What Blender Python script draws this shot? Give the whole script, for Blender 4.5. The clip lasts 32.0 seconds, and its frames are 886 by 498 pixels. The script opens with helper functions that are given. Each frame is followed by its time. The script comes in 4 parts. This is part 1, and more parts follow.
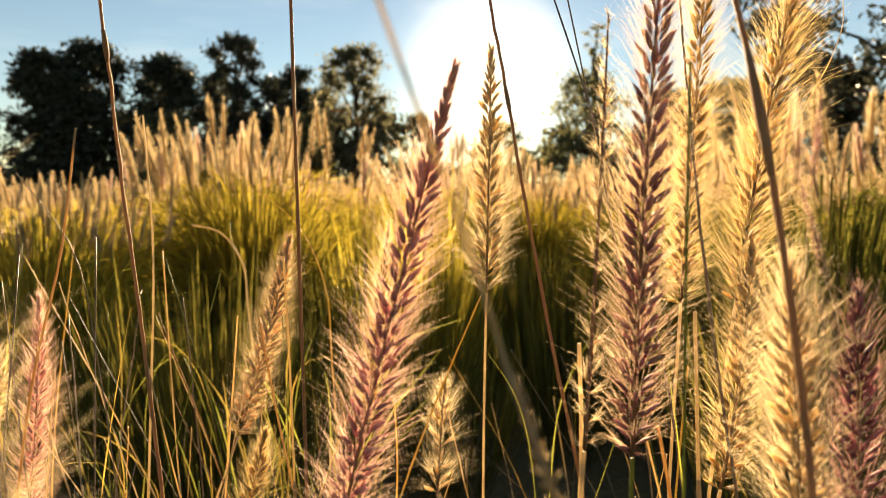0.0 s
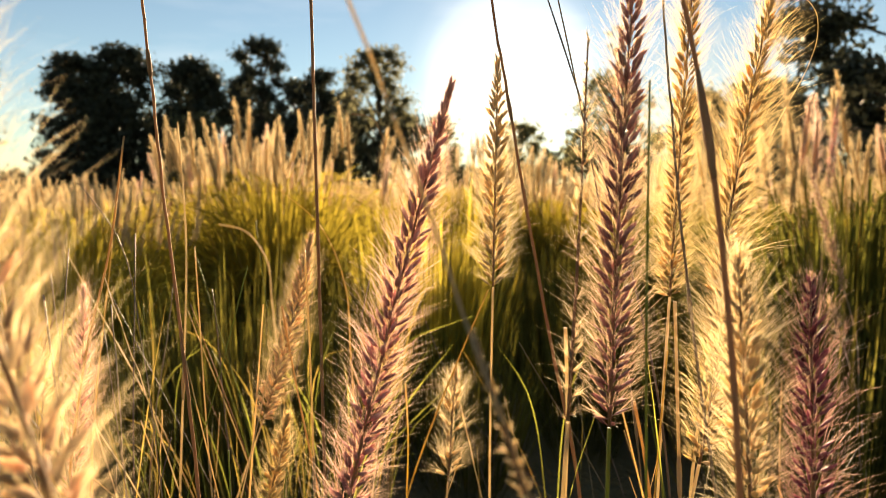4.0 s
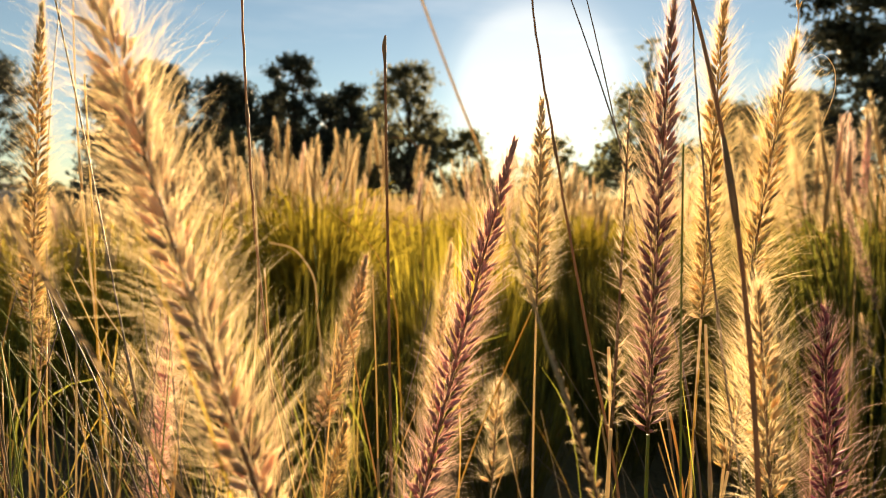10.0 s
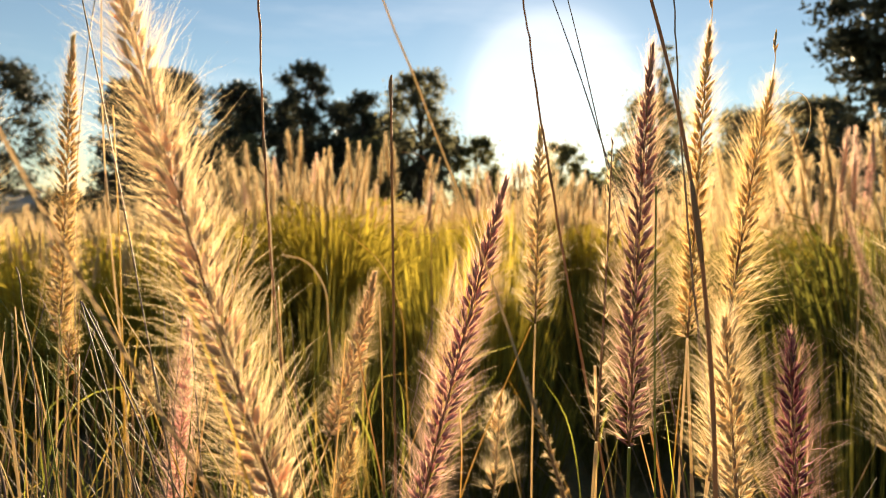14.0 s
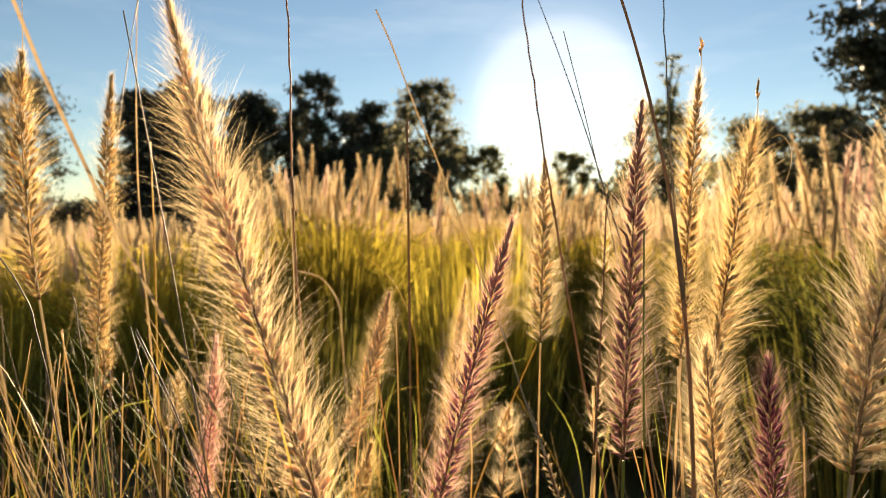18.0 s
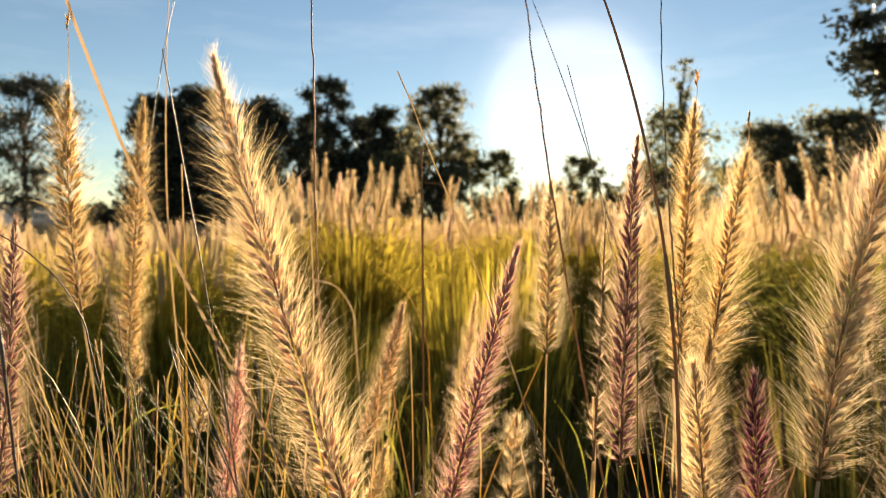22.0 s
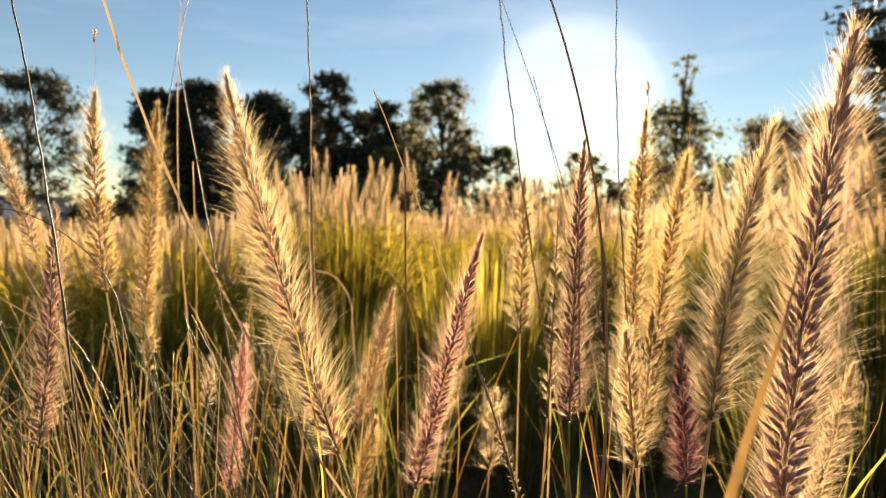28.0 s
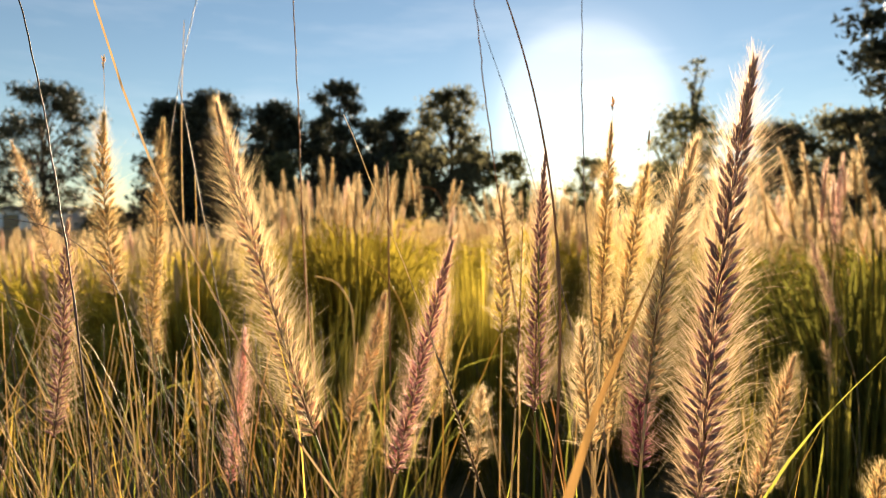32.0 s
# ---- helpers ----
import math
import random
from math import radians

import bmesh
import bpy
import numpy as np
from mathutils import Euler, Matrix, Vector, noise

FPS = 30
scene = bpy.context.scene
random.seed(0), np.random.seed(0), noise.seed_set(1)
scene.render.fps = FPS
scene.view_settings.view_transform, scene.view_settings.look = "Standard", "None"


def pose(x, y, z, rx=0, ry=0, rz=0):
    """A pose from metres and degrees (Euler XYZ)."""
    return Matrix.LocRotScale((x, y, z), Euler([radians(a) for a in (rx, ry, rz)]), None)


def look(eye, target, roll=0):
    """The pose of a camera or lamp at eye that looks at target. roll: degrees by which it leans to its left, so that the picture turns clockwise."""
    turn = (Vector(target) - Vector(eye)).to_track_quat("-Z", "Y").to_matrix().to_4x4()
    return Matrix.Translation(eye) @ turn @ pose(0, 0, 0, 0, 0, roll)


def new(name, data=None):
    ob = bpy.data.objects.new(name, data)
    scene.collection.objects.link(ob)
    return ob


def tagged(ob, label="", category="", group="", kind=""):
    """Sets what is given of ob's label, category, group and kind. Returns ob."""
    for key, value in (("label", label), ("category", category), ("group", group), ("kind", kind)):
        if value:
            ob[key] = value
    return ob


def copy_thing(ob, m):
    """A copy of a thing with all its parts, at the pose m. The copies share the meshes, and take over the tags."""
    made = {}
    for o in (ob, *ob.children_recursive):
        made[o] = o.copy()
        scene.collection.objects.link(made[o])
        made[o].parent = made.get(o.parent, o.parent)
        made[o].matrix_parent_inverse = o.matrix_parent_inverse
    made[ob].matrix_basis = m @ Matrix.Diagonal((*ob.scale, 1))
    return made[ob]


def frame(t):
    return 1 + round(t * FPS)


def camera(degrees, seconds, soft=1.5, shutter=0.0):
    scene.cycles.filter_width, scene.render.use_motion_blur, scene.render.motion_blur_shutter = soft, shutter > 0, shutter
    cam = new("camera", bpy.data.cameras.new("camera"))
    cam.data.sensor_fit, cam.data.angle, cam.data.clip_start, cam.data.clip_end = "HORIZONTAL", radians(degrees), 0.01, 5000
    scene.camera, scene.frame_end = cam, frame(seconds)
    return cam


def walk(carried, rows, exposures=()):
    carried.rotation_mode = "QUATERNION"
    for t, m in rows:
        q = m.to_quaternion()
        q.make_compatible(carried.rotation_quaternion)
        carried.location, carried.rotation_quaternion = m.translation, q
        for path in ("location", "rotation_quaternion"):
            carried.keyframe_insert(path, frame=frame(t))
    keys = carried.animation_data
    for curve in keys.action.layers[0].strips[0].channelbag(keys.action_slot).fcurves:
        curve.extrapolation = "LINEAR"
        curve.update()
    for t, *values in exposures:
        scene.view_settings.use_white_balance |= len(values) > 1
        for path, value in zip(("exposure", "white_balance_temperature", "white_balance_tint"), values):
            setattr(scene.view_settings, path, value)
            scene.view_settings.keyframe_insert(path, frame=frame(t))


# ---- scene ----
cam = camera(70.0, 32.0, 0.7)
EXPOSURES = [(0.0, 2.38, 7900, 12), (1.0, 2.43, 7650, 12), (4.0, 2.38, 7650, 12), (8.0, 2.25, 8000, 12), (10.5, 2.26, 7900, 12), (13.0, 2.36, 7500, 12), (19.0, 2.29, 7150, 12), (32.0, 2.30, 7050, 12)]
PATH = [
    (0, (0.0000, -0.0000, 1.0000), (0.0000, 0.4980, 0.9556), -0.24),
    (0.5, (0.0047, -0.0048, 0.9992), (0.0045, 0.4933, 0.9553), -0.22),
    (1, (0.0085, -0.0096, 0.9989), (0.0067, 0.4885, 0.9549), -0.21),
    (1.5, (0.0110, -0.0144, 0.9991), (0.0066, 0.4837, 0.9556), -0.20),
    (2, (0.0123, -0.0195, 0.9994), (0.0057, 0.4786, 0.9562), -0.20),
    (2.5, (0.0128, -0.0250, 0.9994), (0.0033, 0.4730, 0.9561), -0.20),
    (3, (0.0131, -0.0309, 0.9991), (0.0014, 0.4671, 0.9560), -0.20),
    (3.5, (0.0130, -0.0368, 0.9990), (-0.0017, 0.4611, 0.9556), -0.20),
    (5.5, (0.0088, -0.0607, 1.0013), (-0.0160, 0.4370, 0.9597), -0.18),
    (6, (0.0062, -0.0668, 1.0014), (-0.0208, 0.4308, 0.9608), -0.17),
    (6.5, (0.0024, -0.0727, 1.0020), (-0.0267, 0.4249, 0.9622), -0.16),
    (7, (-0.0015, -0.0780, 1.0036), (-0.0325, 0.4195, 0.9646), -0.14),
    (7.5, (-0.0048, -0.0828, 1.0062), (-0.0371, 0.4147, 0.9686), -0.12),
    (8, (-0.0072, -0.0872, 1.0093), (-0.0412, 0.4103, 0.9729), -0.11),
    (8.5, (-0.0083, -0.0916, 1.0120), (-0.0440, 0.4059, 0.9766), -0.10),
    (9, (-0.0084, -0.0960, 1.0138), (-0.0456, 0.4015, 0.9796), -0.09),
    (9.5, (-0.0077, -0.1002, 1.0146), (-0.0462, 0.3971, 0.9809), -0.08),
    (10, (-0.0067, -0.1044, 1.0152), (-0.0464, 0.3929, 0.9825), -0.06),
    (10.5, (-0.0055, -0.1085, 1.0162), (-0.0465, 0.3888, 0.9845), -0.05),
    (11, (-0.0040, -0.1127, 1.0173), (-0.0456, 0.3846, 0.9863), -0.04),
    (11.5, (-0.0018, -0.1171, 1.0183), (-0.0445, 0.3802, 0.9879), -0.02),
    (12, (0.0002, -0.1216, 1.0196), (-0.0431, 0.3757, 0.9901), -0.00),
    (12.5, (0.0019, -0.1262, 1.0216), (-0.0421, 0.3710, 0.9926), 0.02),
    (13, (0.0032, -0.1310, 1.0245), (-0.0417, 0.3662, 0.9956), 0.03),
    (13.5, (0.0043, -0.1360, 1.0284), (-0.0424, 0.3609, 0.9997), 0.04),
    (14, (0.0051, -0.1418, 1.0322), (-0.0436, 0.3551, 1.0046), 0.05),
    (14.5, (0.0056, -0.1485, 1.0353), (-0.0448, 0.3483, 1.0091), 0.04),
    (16.5, (0.0064, -0.1775, 1.0441), (-0.0459, 0.3192, 1.0215), -0.03),
    (17, (0.0069, -0.1831, 1.0474), (-0.0457, 0.3136, 1.0255), -0.04),
    (17.5, (0.0071, -0.1881, 1.0507), (-0.0467, 0.3086, 1.0294), -0.03),
    (18, (0.0068, -0.1928, 1.0534), (-0.0485, 0.3037, 1.0329), -0.01),
    (18.5, (0.0061, -0.1975, 1.0554), (-0.0501, 0.2989, 1.0352), 0.02),
    (19, (0.0056, -0.2024, 1.0572), (-0.0515, 0.2940, 1.0374), 0.05),
    (19.5, (0.0064, -0.2075, 1.0599), (-0.0515, 0.2888, 1.0409), 0.08),
    (20, (0.0078, -0.2130, 1.0623), (-0.0512, 0.2832, 1.0438), 0.10),
    (20.5, (0.0093, -0.2188, 1.0640), (-0.0510, 0.2772, 1.0457), 0.12),
    (21, (0.0104, -0.2249, 1.0656), (-0.0511, 0.2710, 1.0475), 0.13),
    (21.5, (0.0106, -0.2309, 1.0681), (-0.0520, 0.2649, 1.0503), 0.13),
    (22, (0.0109, -0.2370, 1.0704), (-0.0529, 0.2586, 1.0528), 0.13),
    (22.5, (0.0115, -0.2435, 1.0720), (-0.0530, 0.2520, 1.0541), 0.11),
    (23, (0.0124, -0.2504, 1.0727), (-0.0525, 0.2451, 1.0547), 0.11),
    (23.5, (0.0135, -0.2576, 1.0730), (-0.0524, 0.2377, 1.0546), 0.10),
    (24, (0.0152, -0.2651, 1.0730), (-0.0507, 0.2302, 1.0544), 0.10),
    (24.5, (0.0169, -0.2729, 1.0728), (-0.0486, 0.2224, 1.0538), 0.12),
    (26.5, (0.0264, -0.3060, 1.0681), (-0.0397, 0.1892, 1.0476), 0.27),
    (27, (0.0319, -0.3123, 1.0670), (-0.0338, 0.1829, 1.0462), 0.32),
    (27.5, (0.0391, -0.3180, 1.0662), (-0.0264, 0.1772, 1.0450), 0.35),
    (28, (0.0476, -0.3239, 1.0654), (-0.0178, 0.1713, 1.0443), 0.36),
    (28.5, (0.0564, -0.3309, 1.0642), (-0.0099, 0.1642, 1.0435), 0.33),
    (29, (0.0651, -0.3384, 1.0635), (-0.0023, 0.1566, 1.0429), 0.28),
    (29.5, (0.0732, -0.3459, 1.0633), (0.0046, 0.1490, 1.0434), 0.21),
    (30, (0.0800, -0.3531, 1.0636), (0.0103, 0.1416, 1.0445), 0.13),
    (30.5, (0.0849, -0.3599, 1.0638), (0.0139, 0.1347, 1.0452), 0.06),
    (31, (0.0885, -0.3662, 1.0642), (0.0162, 0.1282, 1.0463), -0.02),
    (31.5, (0.0912, -0.3720, 1.0650), (0.0180, 0.1223, 1.0481), -0.09),
    (32, (0.0934, -0.3776, 1.0662), (0.0195, 0.1167, 1.0502), -0.17),
]
walk(cam, [(t, look(eye, target, roll)) for t, eye, target, roll in PATH], EXPOSURES)
cam.data.dof.use_dof = True
cam.data.dof.focus_distance = 0.45
cam.data.dof.aperture_fstop = 9.5

# ---- light ----
SUN_AZ, SUN_EL = radians(4.0), radians(10.2)   # east of +y, above the horizon
sun_dir = Vector((math.sin(SUN_AZ) * math.cos(SUN_EL), math.cos(SUN_AZ) * math.cos(SUN_EL), math.sin(SUN_EL)))
sun = new("sun", bpy.data.lights.new("sun", "SUN"))
sun.data.energy, sun.data.angle, sun.data.color = 5.0, radians(0.6), (1.0, 0.80, 0.54)
sun.matrix_world = look(sun_dir * 50, (0, 0, 0))

world = bpy.data.worlds.new("evening_sky")
scene.world = world
world.use_nodes = True
wt = world.node_tree
wt.nodes.clear()


def wn(kind, **values):
    n = wt.nodes.new(kind)
    for k, v in values.items():
        n.inputs[k].default_value = v
    return n


w_out = wn("ShaderNodeOutputWorld")
w_bg = wn("ShaderNodeBackground", Strength=1.0)
sky = wn("ShaderNodeTexSky")
sky.sky_type, sky.sun_disc = "NISHITA", False
sky.sun_elevation, sky.sun_rotation = SUN_EL, SUN_AZ
sky.air_density, sky.dust_density, sky.ozone_density, sky.altitude = 1.0, 0.0, 2.2, 100
sky_gain = wn("ShaderNodeVectorMath")
sky_gain.operation = "SCALE"
sky_gain.inputs["Scale"].default_value = 0.0315
# the hazy aureole round the sun
geo = wn("ShaderNodeTexCoord")
dot = wn("ShaderNodeVectorMath")
dot.operation = "DOT_PRODUCT"
dot.inputs[1].default_value = sun_dir
ramp = wt.nodes.new("ShaderNodeValToRGB")
el = ramp.color_ramp.elements
C = lambda a: math.cos(radians(a))
AUREOLE = ((30, 0.0), (18, 0.004), (12, 0.012), (9.0, 0.030), (7.8, 0.062), (6.9, 0.125), (6.2, 0.150), (4.4, 0.155))
far_end = C(40)
el[0].position, el[0].color = 0.0, (0, 0, 0, 1)
el[1].position, el[1].color = (C(4.4) - far_end) / (1 - far_end), (0.155, 0.155, 0.155, 1)
for a, v in AUREOLE[:-1]:
    e = el.new((C(a) - far_end) / (1 - far_end))
    e.color = (v, v, v, 1)
span = wn("ShaderNodeMapRange")
span.inputs["From Min"].default_value, span.inputs["From Max"].default_value = far_end, 1.0
glow = wn("ShaderNodeVectorMath")
glow.operation = "MULTIPLY"
glow.inputs[1].default_value = (0.66, 0.58, 0.48)
# thin high cloud
cl_map = wn("ShaderNodeMapping", Scale=(1.5, 1.5, 9.0))
cl = wn("ShaderNodeTexNoise", Scale=2.2, Detail=6.0, Roughness=0.6)
cl_r = wn("ShaderNodeMapRange")
cl_r.inputs["From Min"].default_value, cl_r.inputs["From Max"].default_value = 0.5, 0.8
cl_r.inputs["To Max"].default_value = 0.14
add_cl = wn("ShaderNodeMix")
add_cl.data_type = "RGBA"
add_cl.inputs["B"].default_value = (0.30, 0.31, 0.33, 1)
total = wn("ShaderNodeVectorMath")
for a, b in ((geo.outputs["Generated"], dot.inputs[0]), (dot.outputs["Value"], span.inputs["Value"]), (span.outputs[0], ramp.inputs[0]),
             (ramp.outputs[0], glow.inputs[0]), (sky.outputs[0], sky_gain.inputs[0]), (geo.outputs["Generated"], cl_map.inputs[0]),
             (cl_map.outputs[0], cl.inputs["Vector"]), (cl.outputs[0], cl_r.inputs["Value"]), (cl_r.outputs[0], add_cl.inputs["Factor"]),
             (sky_gain.outputs[0], add_cl.inputs["A"]), (add_cl.outputs["Result"], total.inputs[0]), (glow.outputs[0], total.inputs[1]),
             (total.outputs[0], w_bg.inputs["Color"]), (w_bg.outputs[0], w_out.inputs[0])):
    wt.links.new(a, b)


# ---- materials ----
def plant(name, base, tip=None, trans=0.5, vary=0.25, rough=0.6, streak=0.0, gloss=0.12):
    """Dry or living plant tissue: light passes through it. base runs to tip along each hair or blade."""
    m = bpy.data.materials.new(name)
    m.use_nodes = True
    nt = m.node_tree
    nt.nodes.clear()
    N, Lk = nt.nodes.new, nt.links.new
    uv = N("ShaderNodeUVMap")
    sep = N("ShaderNodeSeparateXYZ")
    Lk(uv.outputs[0], sep.inputs[0])
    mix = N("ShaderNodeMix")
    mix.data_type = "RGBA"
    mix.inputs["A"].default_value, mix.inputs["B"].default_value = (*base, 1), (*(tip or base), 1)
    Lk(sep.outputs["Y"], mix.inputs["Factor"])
    isl = N("ShaderNodeNewGeometry")
    tc = N("ShaderNodeTexCoord")
    nz = N("ShaderNodeTexNoise")
    nz.inputs["Scale"].default_value, nz.inputs["Detail"].default_value = 60.0, 4.0
    Lk(tc.outputs["Object"], nz.inputs["Vector"])
    hsv = N("ShaderNodeHueSaturation")
    val = N("ShaderNodeMapRange")
    val.inputs["To Min"].default_value, val.inputs["To Max"].default_value = 1 - vary, 1 + vary
    oi, ad, fr = N("ShaderNodeObjectInfo"), N("ShaderNodeMath"), N("ShaderNodeMath")
    fr.operation = "FRACT"
    Lk(isl.outputs["Random Per Island"], ad.inputs[0])
    Lk(oi.outputs["Random"], ad.inputs[1])
    Lk(ad.outputs[0], fr.inputs[0])
    Lk(fr.outputs[0], val.inputs["Value"])
    wob = N("ShaderNodeMath")
    wob.operation = "MULTIPLY_ADD"
    wob.inputs[1].default_value, wob.inputs[2].default_value = 0.5, 0.75
    Lk(nz.outputs[0], wob.inputs[0])
    mul = N("ShaderNodeMath")
    mul.operation = "MULTIPLY"
    Lk(val.outputs[0], mul.inputs[0])
    Lk(wob.outputs[0], mul.inputs[1])
    hue = N("ShaderNodeMapRange")
    hue.inputs["To Min"].default_value, hue.inputs["To Max"].default_value = 0.5 - vary * 0.06, 0.5 + vary * 0.06
    Lk(nz.outputs[0], hue.inputs["Value"])
    Lk(hue.outputs[0], hsv.inputs["Hue"])
    Lk(mul.outputs[0], hsv.inputs["Value"])
    Lk(mix.outputs["Result"], hsv.inputs["Color"])
    d, t, mx = N("ShaderNodeBsdfPrincipled"), N("ShaderNodeBsdfTranslucent"), N("ShaderNodeMixShader")
    d.inputs["Roughness"].default_value = rough
    d.inputs["Specular IOR Level"].default_value = gloss
    Lk(hsv.outputs[0], d.inputs["Base Color"])
    Lk(hsv.outputs[0], t.inputs["Color"])
    if streak:
        wv = N("ShaderNodeTexNoise")
        mp = N("ShaderNodeMapping")
        mp.inputs["Scale"].default_value = (900, 900, 40)
        Lk(tc.outputs["Object"], mp.inputs[0])
        Lk(mp.outputs[0], wv.inputs["Vector"])
        bp = N("ShaderNodeBump")
        bp.inputs["Strength"].default_value, bp.inputs["Distance"].default_value = streak, 0.0006
        Lk(wv.outputs[0], bp.inputs["Height"])
        Lk(bp.outputs[0], d.inputs["Normal"])
    mx.inputs[0].default_value = trans
    Lk(d.outputs[0], mx.inputs[1])
    Lk(t.outputs[0], mx.inputs[2])
    out = N("ShaderNodeOutputMaterial")
    Lk(mx.outputs[0], out.inputs[0])
    return m


# scale, darker than scale_tip, also carries the shade in gaps between spikelets
def ear_kind(name, words, scale, scale_tip, hair, hair_tip, stem, vary=0.35, trans=0.33):
    return {"words": words, "scale": plant(name + "_spikelet", scale, scale_tip, trans, vary, 0.55, gloss=0.1),
            "hair": plant(name + "_bristle", hair, hair_tip, 0.66, 0.3, 0.45, gloss=0.2), "stem": stem}


RACHIS = plant("rachis", (0.20, 0.12, 0.07), None, 0.2, 0.15, 0.6, 0.3)
PALE_STALK = ("pale bleached dry", plant("pale_stem", (0.66, 0.50, 0.28), None, 0.6, 0.2, 0.4, 0.4, gloss=0.4))
STRAW = plant("straw_stem", (0.56, 0.45, 0.29), None, 0.6, 0.15, 0.65, 0.4)
GREEN = plant("green_stem", (0.19, 0.21, 0.05), None, 0.45, 0.15, 0.5, 0.3, gloss=0.15)
BROWN_STALK = ("brown dry", plant("brown_stem", (0.34, 0.19, 0.095), None, 0.3, 0.15, 0.65, 0.5))
ORANGE_STALK = ("orange-brown dry", plant("orange_stem", (0.52, 0.34, 0.16), None, 0.5, 0.15, 0.65, 0.5))
GREY_STALK = ("grey-brown withered", plant("grey_stem", (0.26, 0.19, 0.12), None, 0.2, 0.15, 0.5, 0.5, gloss=0.2))
DARK_STALK = ("dark withered", plant("dark_stem", (0.15, 0.105, 0.08), None, 0.1, 0.15, 0.5, 0.4, gloss=0.2))
STRAW_STALK = ("straw-coloured dry", STRAW)
GREEN_STALK = ("olive green", GREEN)
YELLOW_STALK = ("golden yellow dry", plant("yellow_stem", (0.58, 0.42, 0.14), None, 0.5, 0.15, 0.5, 0.4))
FRESH_BLADE = ("fresh yellow-green", plant("fresh_blade", (0.25, 0.25, 0.045), (0.36, 0.34, 0.06), 0.5, 0.2, 0.4))
ORANGE_BLADE = ("withered orange-brown", plant("orange_blade", (0.27, 0.155, 0.055), (0.23, 0.125, 0.045), 0.42, 0.2, 0.5))
STRAW_BLADE = ("straw-coloured dry", plant("straw_blade", (0.34, 0.24, 0.14), (0.27, 0.185, 0.09), 0.42, 0.2, 0.5))
YELLOW_BLADE = ("dry yellow", plant("yellow_blade", (0.40, 0.28, 0.06), (0.44, 0.29, 0.08), 0.5, 0.2, 0.45))

GOLD = ear_kind("gold", "golden straw-coloured", (0.45, 0.31, 0.15), (0.70, 0.54, 0.28), (0.68, 0.47, 0.20), (0.85, 0.67, 0.36), STRAW, 0.5, trans=0.62)
PALE_GOLD = ear_kind("pale_gold", "pale golden", (0.58, 0.45, 0.26), (0.76, 0.63, 0.40), (0.68, 0.51, 0.29), (0.85, 0.70, 0.46), STRAW, trans=0.62)
BLOND = ear_kind("blond", "thick bushy straw-coloured", (0.50, 0.34, 0.25), (0.82, 0.66, 0.50), (0.69, 0.51, 0.28), (0.88, 0.72, 0.44), GREEN, 0.5, trans=0.62)
TAWNY = ear_kind("tawny", "tawny buff", (0.56, 0.42, 0.28), (0.74, 0.58, 0.40), (0.58, 0.40, 0.21), (0.77, 0.59, 0.34), STRAW, trans=0.62)
PINK_PURPLE = ear_kind("pink_purple", "pinkish purple", (0.29, 0.10, 0.11), (0.68, 0.38, 0.34), (0.64, 0.32, 0.26), (0.88, 0.69, 0.50), STRAW, 0.45)
DARK_PURPLE = ear_kind("dark_purple", "dark purple-brown", (0.20, 0.077, 0.084), (0.55, 0.29, 0.26), (0.52, 0.32, 0.22), (0.88, 0.69, 0.44), GREEN, 0.45)
DARK_ROSE = ear_kind("dark_rose", "dark magenta", (0.12, 0.032, 0.05), (0.37, 0.12, 0.15), (0.24, 0.07, 0.085), (0.85, 0.56, 0.44), GREEN, 0.6)
ROSE = ear_kind("rose", "rosy pink", (0.62, 0.27, 0.25), (0.78, 0.49, 0.43), (0.74, 0.42, 0.34), (0.85, 0.60, 0.45), STRAW, 0.4)
MAUVE = ear_kind("mauve", "mauve-brown and gold", (0.25, 0.11, 0.12), (0.56, 0.36, 0.34), (0.68, 0.45, 0.28), (0.88, 0.69, 0.45), STRAW, 0.35)
PURPLE_DRY = ear_kind("purple_dry", "dry purplish brown", (0.31, 0.14, 0.14), (0.55, 0.33, 0.26), (0.52, 0.32, 0.21), (0.80, 0.60, 0.40), STRAW)


# ---- mesh helpers ----
def to_mesh(name, verts, tris, uv, material, smooth=False):
    """A mesh from arrays: verts (n,3), tris (m,3), uv (n,2) by vertex."""
    me = bpy.data.meshes.new(name)
    nv, nt = len(verts), len(tris)
    me.vertices.add(nv)
    me.vertices.foreach_set("co", np.asarray(verts, np.float32).ravel())
    me.loops.add(nt * 3)
    idx = np.asarray(tris, np.int32).ravel()
    me.loops.foreach_set("vertex_index", idx)
    me.polygons.add(nt)
    me.polygons.foreach_set("loop_start", np.arange(0, nt * 3, 3, dtype=np.int32))
    lay = me.uv_layers.new(name="UVMap")
    lay.data.foreach_set("uv", np.asarray(uv, np.float32)[idx].ravel())
    if smooth:
        me.polygons.foreach_set("use_smooth", np.ones(nt, bool))
    me.materials.append(material)
    me.update(calc_edges=True)
    return me


def part(name, mesh, parent, label="", kind=""):
    ob = new(name, mesh)
    ob.parent = parent
    return tagged(ob, label=label, kind=kind)


class Soup:
    """Gathers pieces of geometry into one mesh."""
    def __init__(self):
        self.v, self.t, self.u, self.n = [], [], [], 0

    def add(self, v, t, u):
        self.v.append(v), self.t.append(np.asarray(t) + self.n), self.u.append(u)
        self.n += len(v)

    def mesh(self, name, material, origin=(0, 0, 0), smooth=False):
        return to_mesh(name, np.concatenate(self.v) - np.array(origin), np.concatenate(self.t), np.concatenate(self.u), material, smooth)


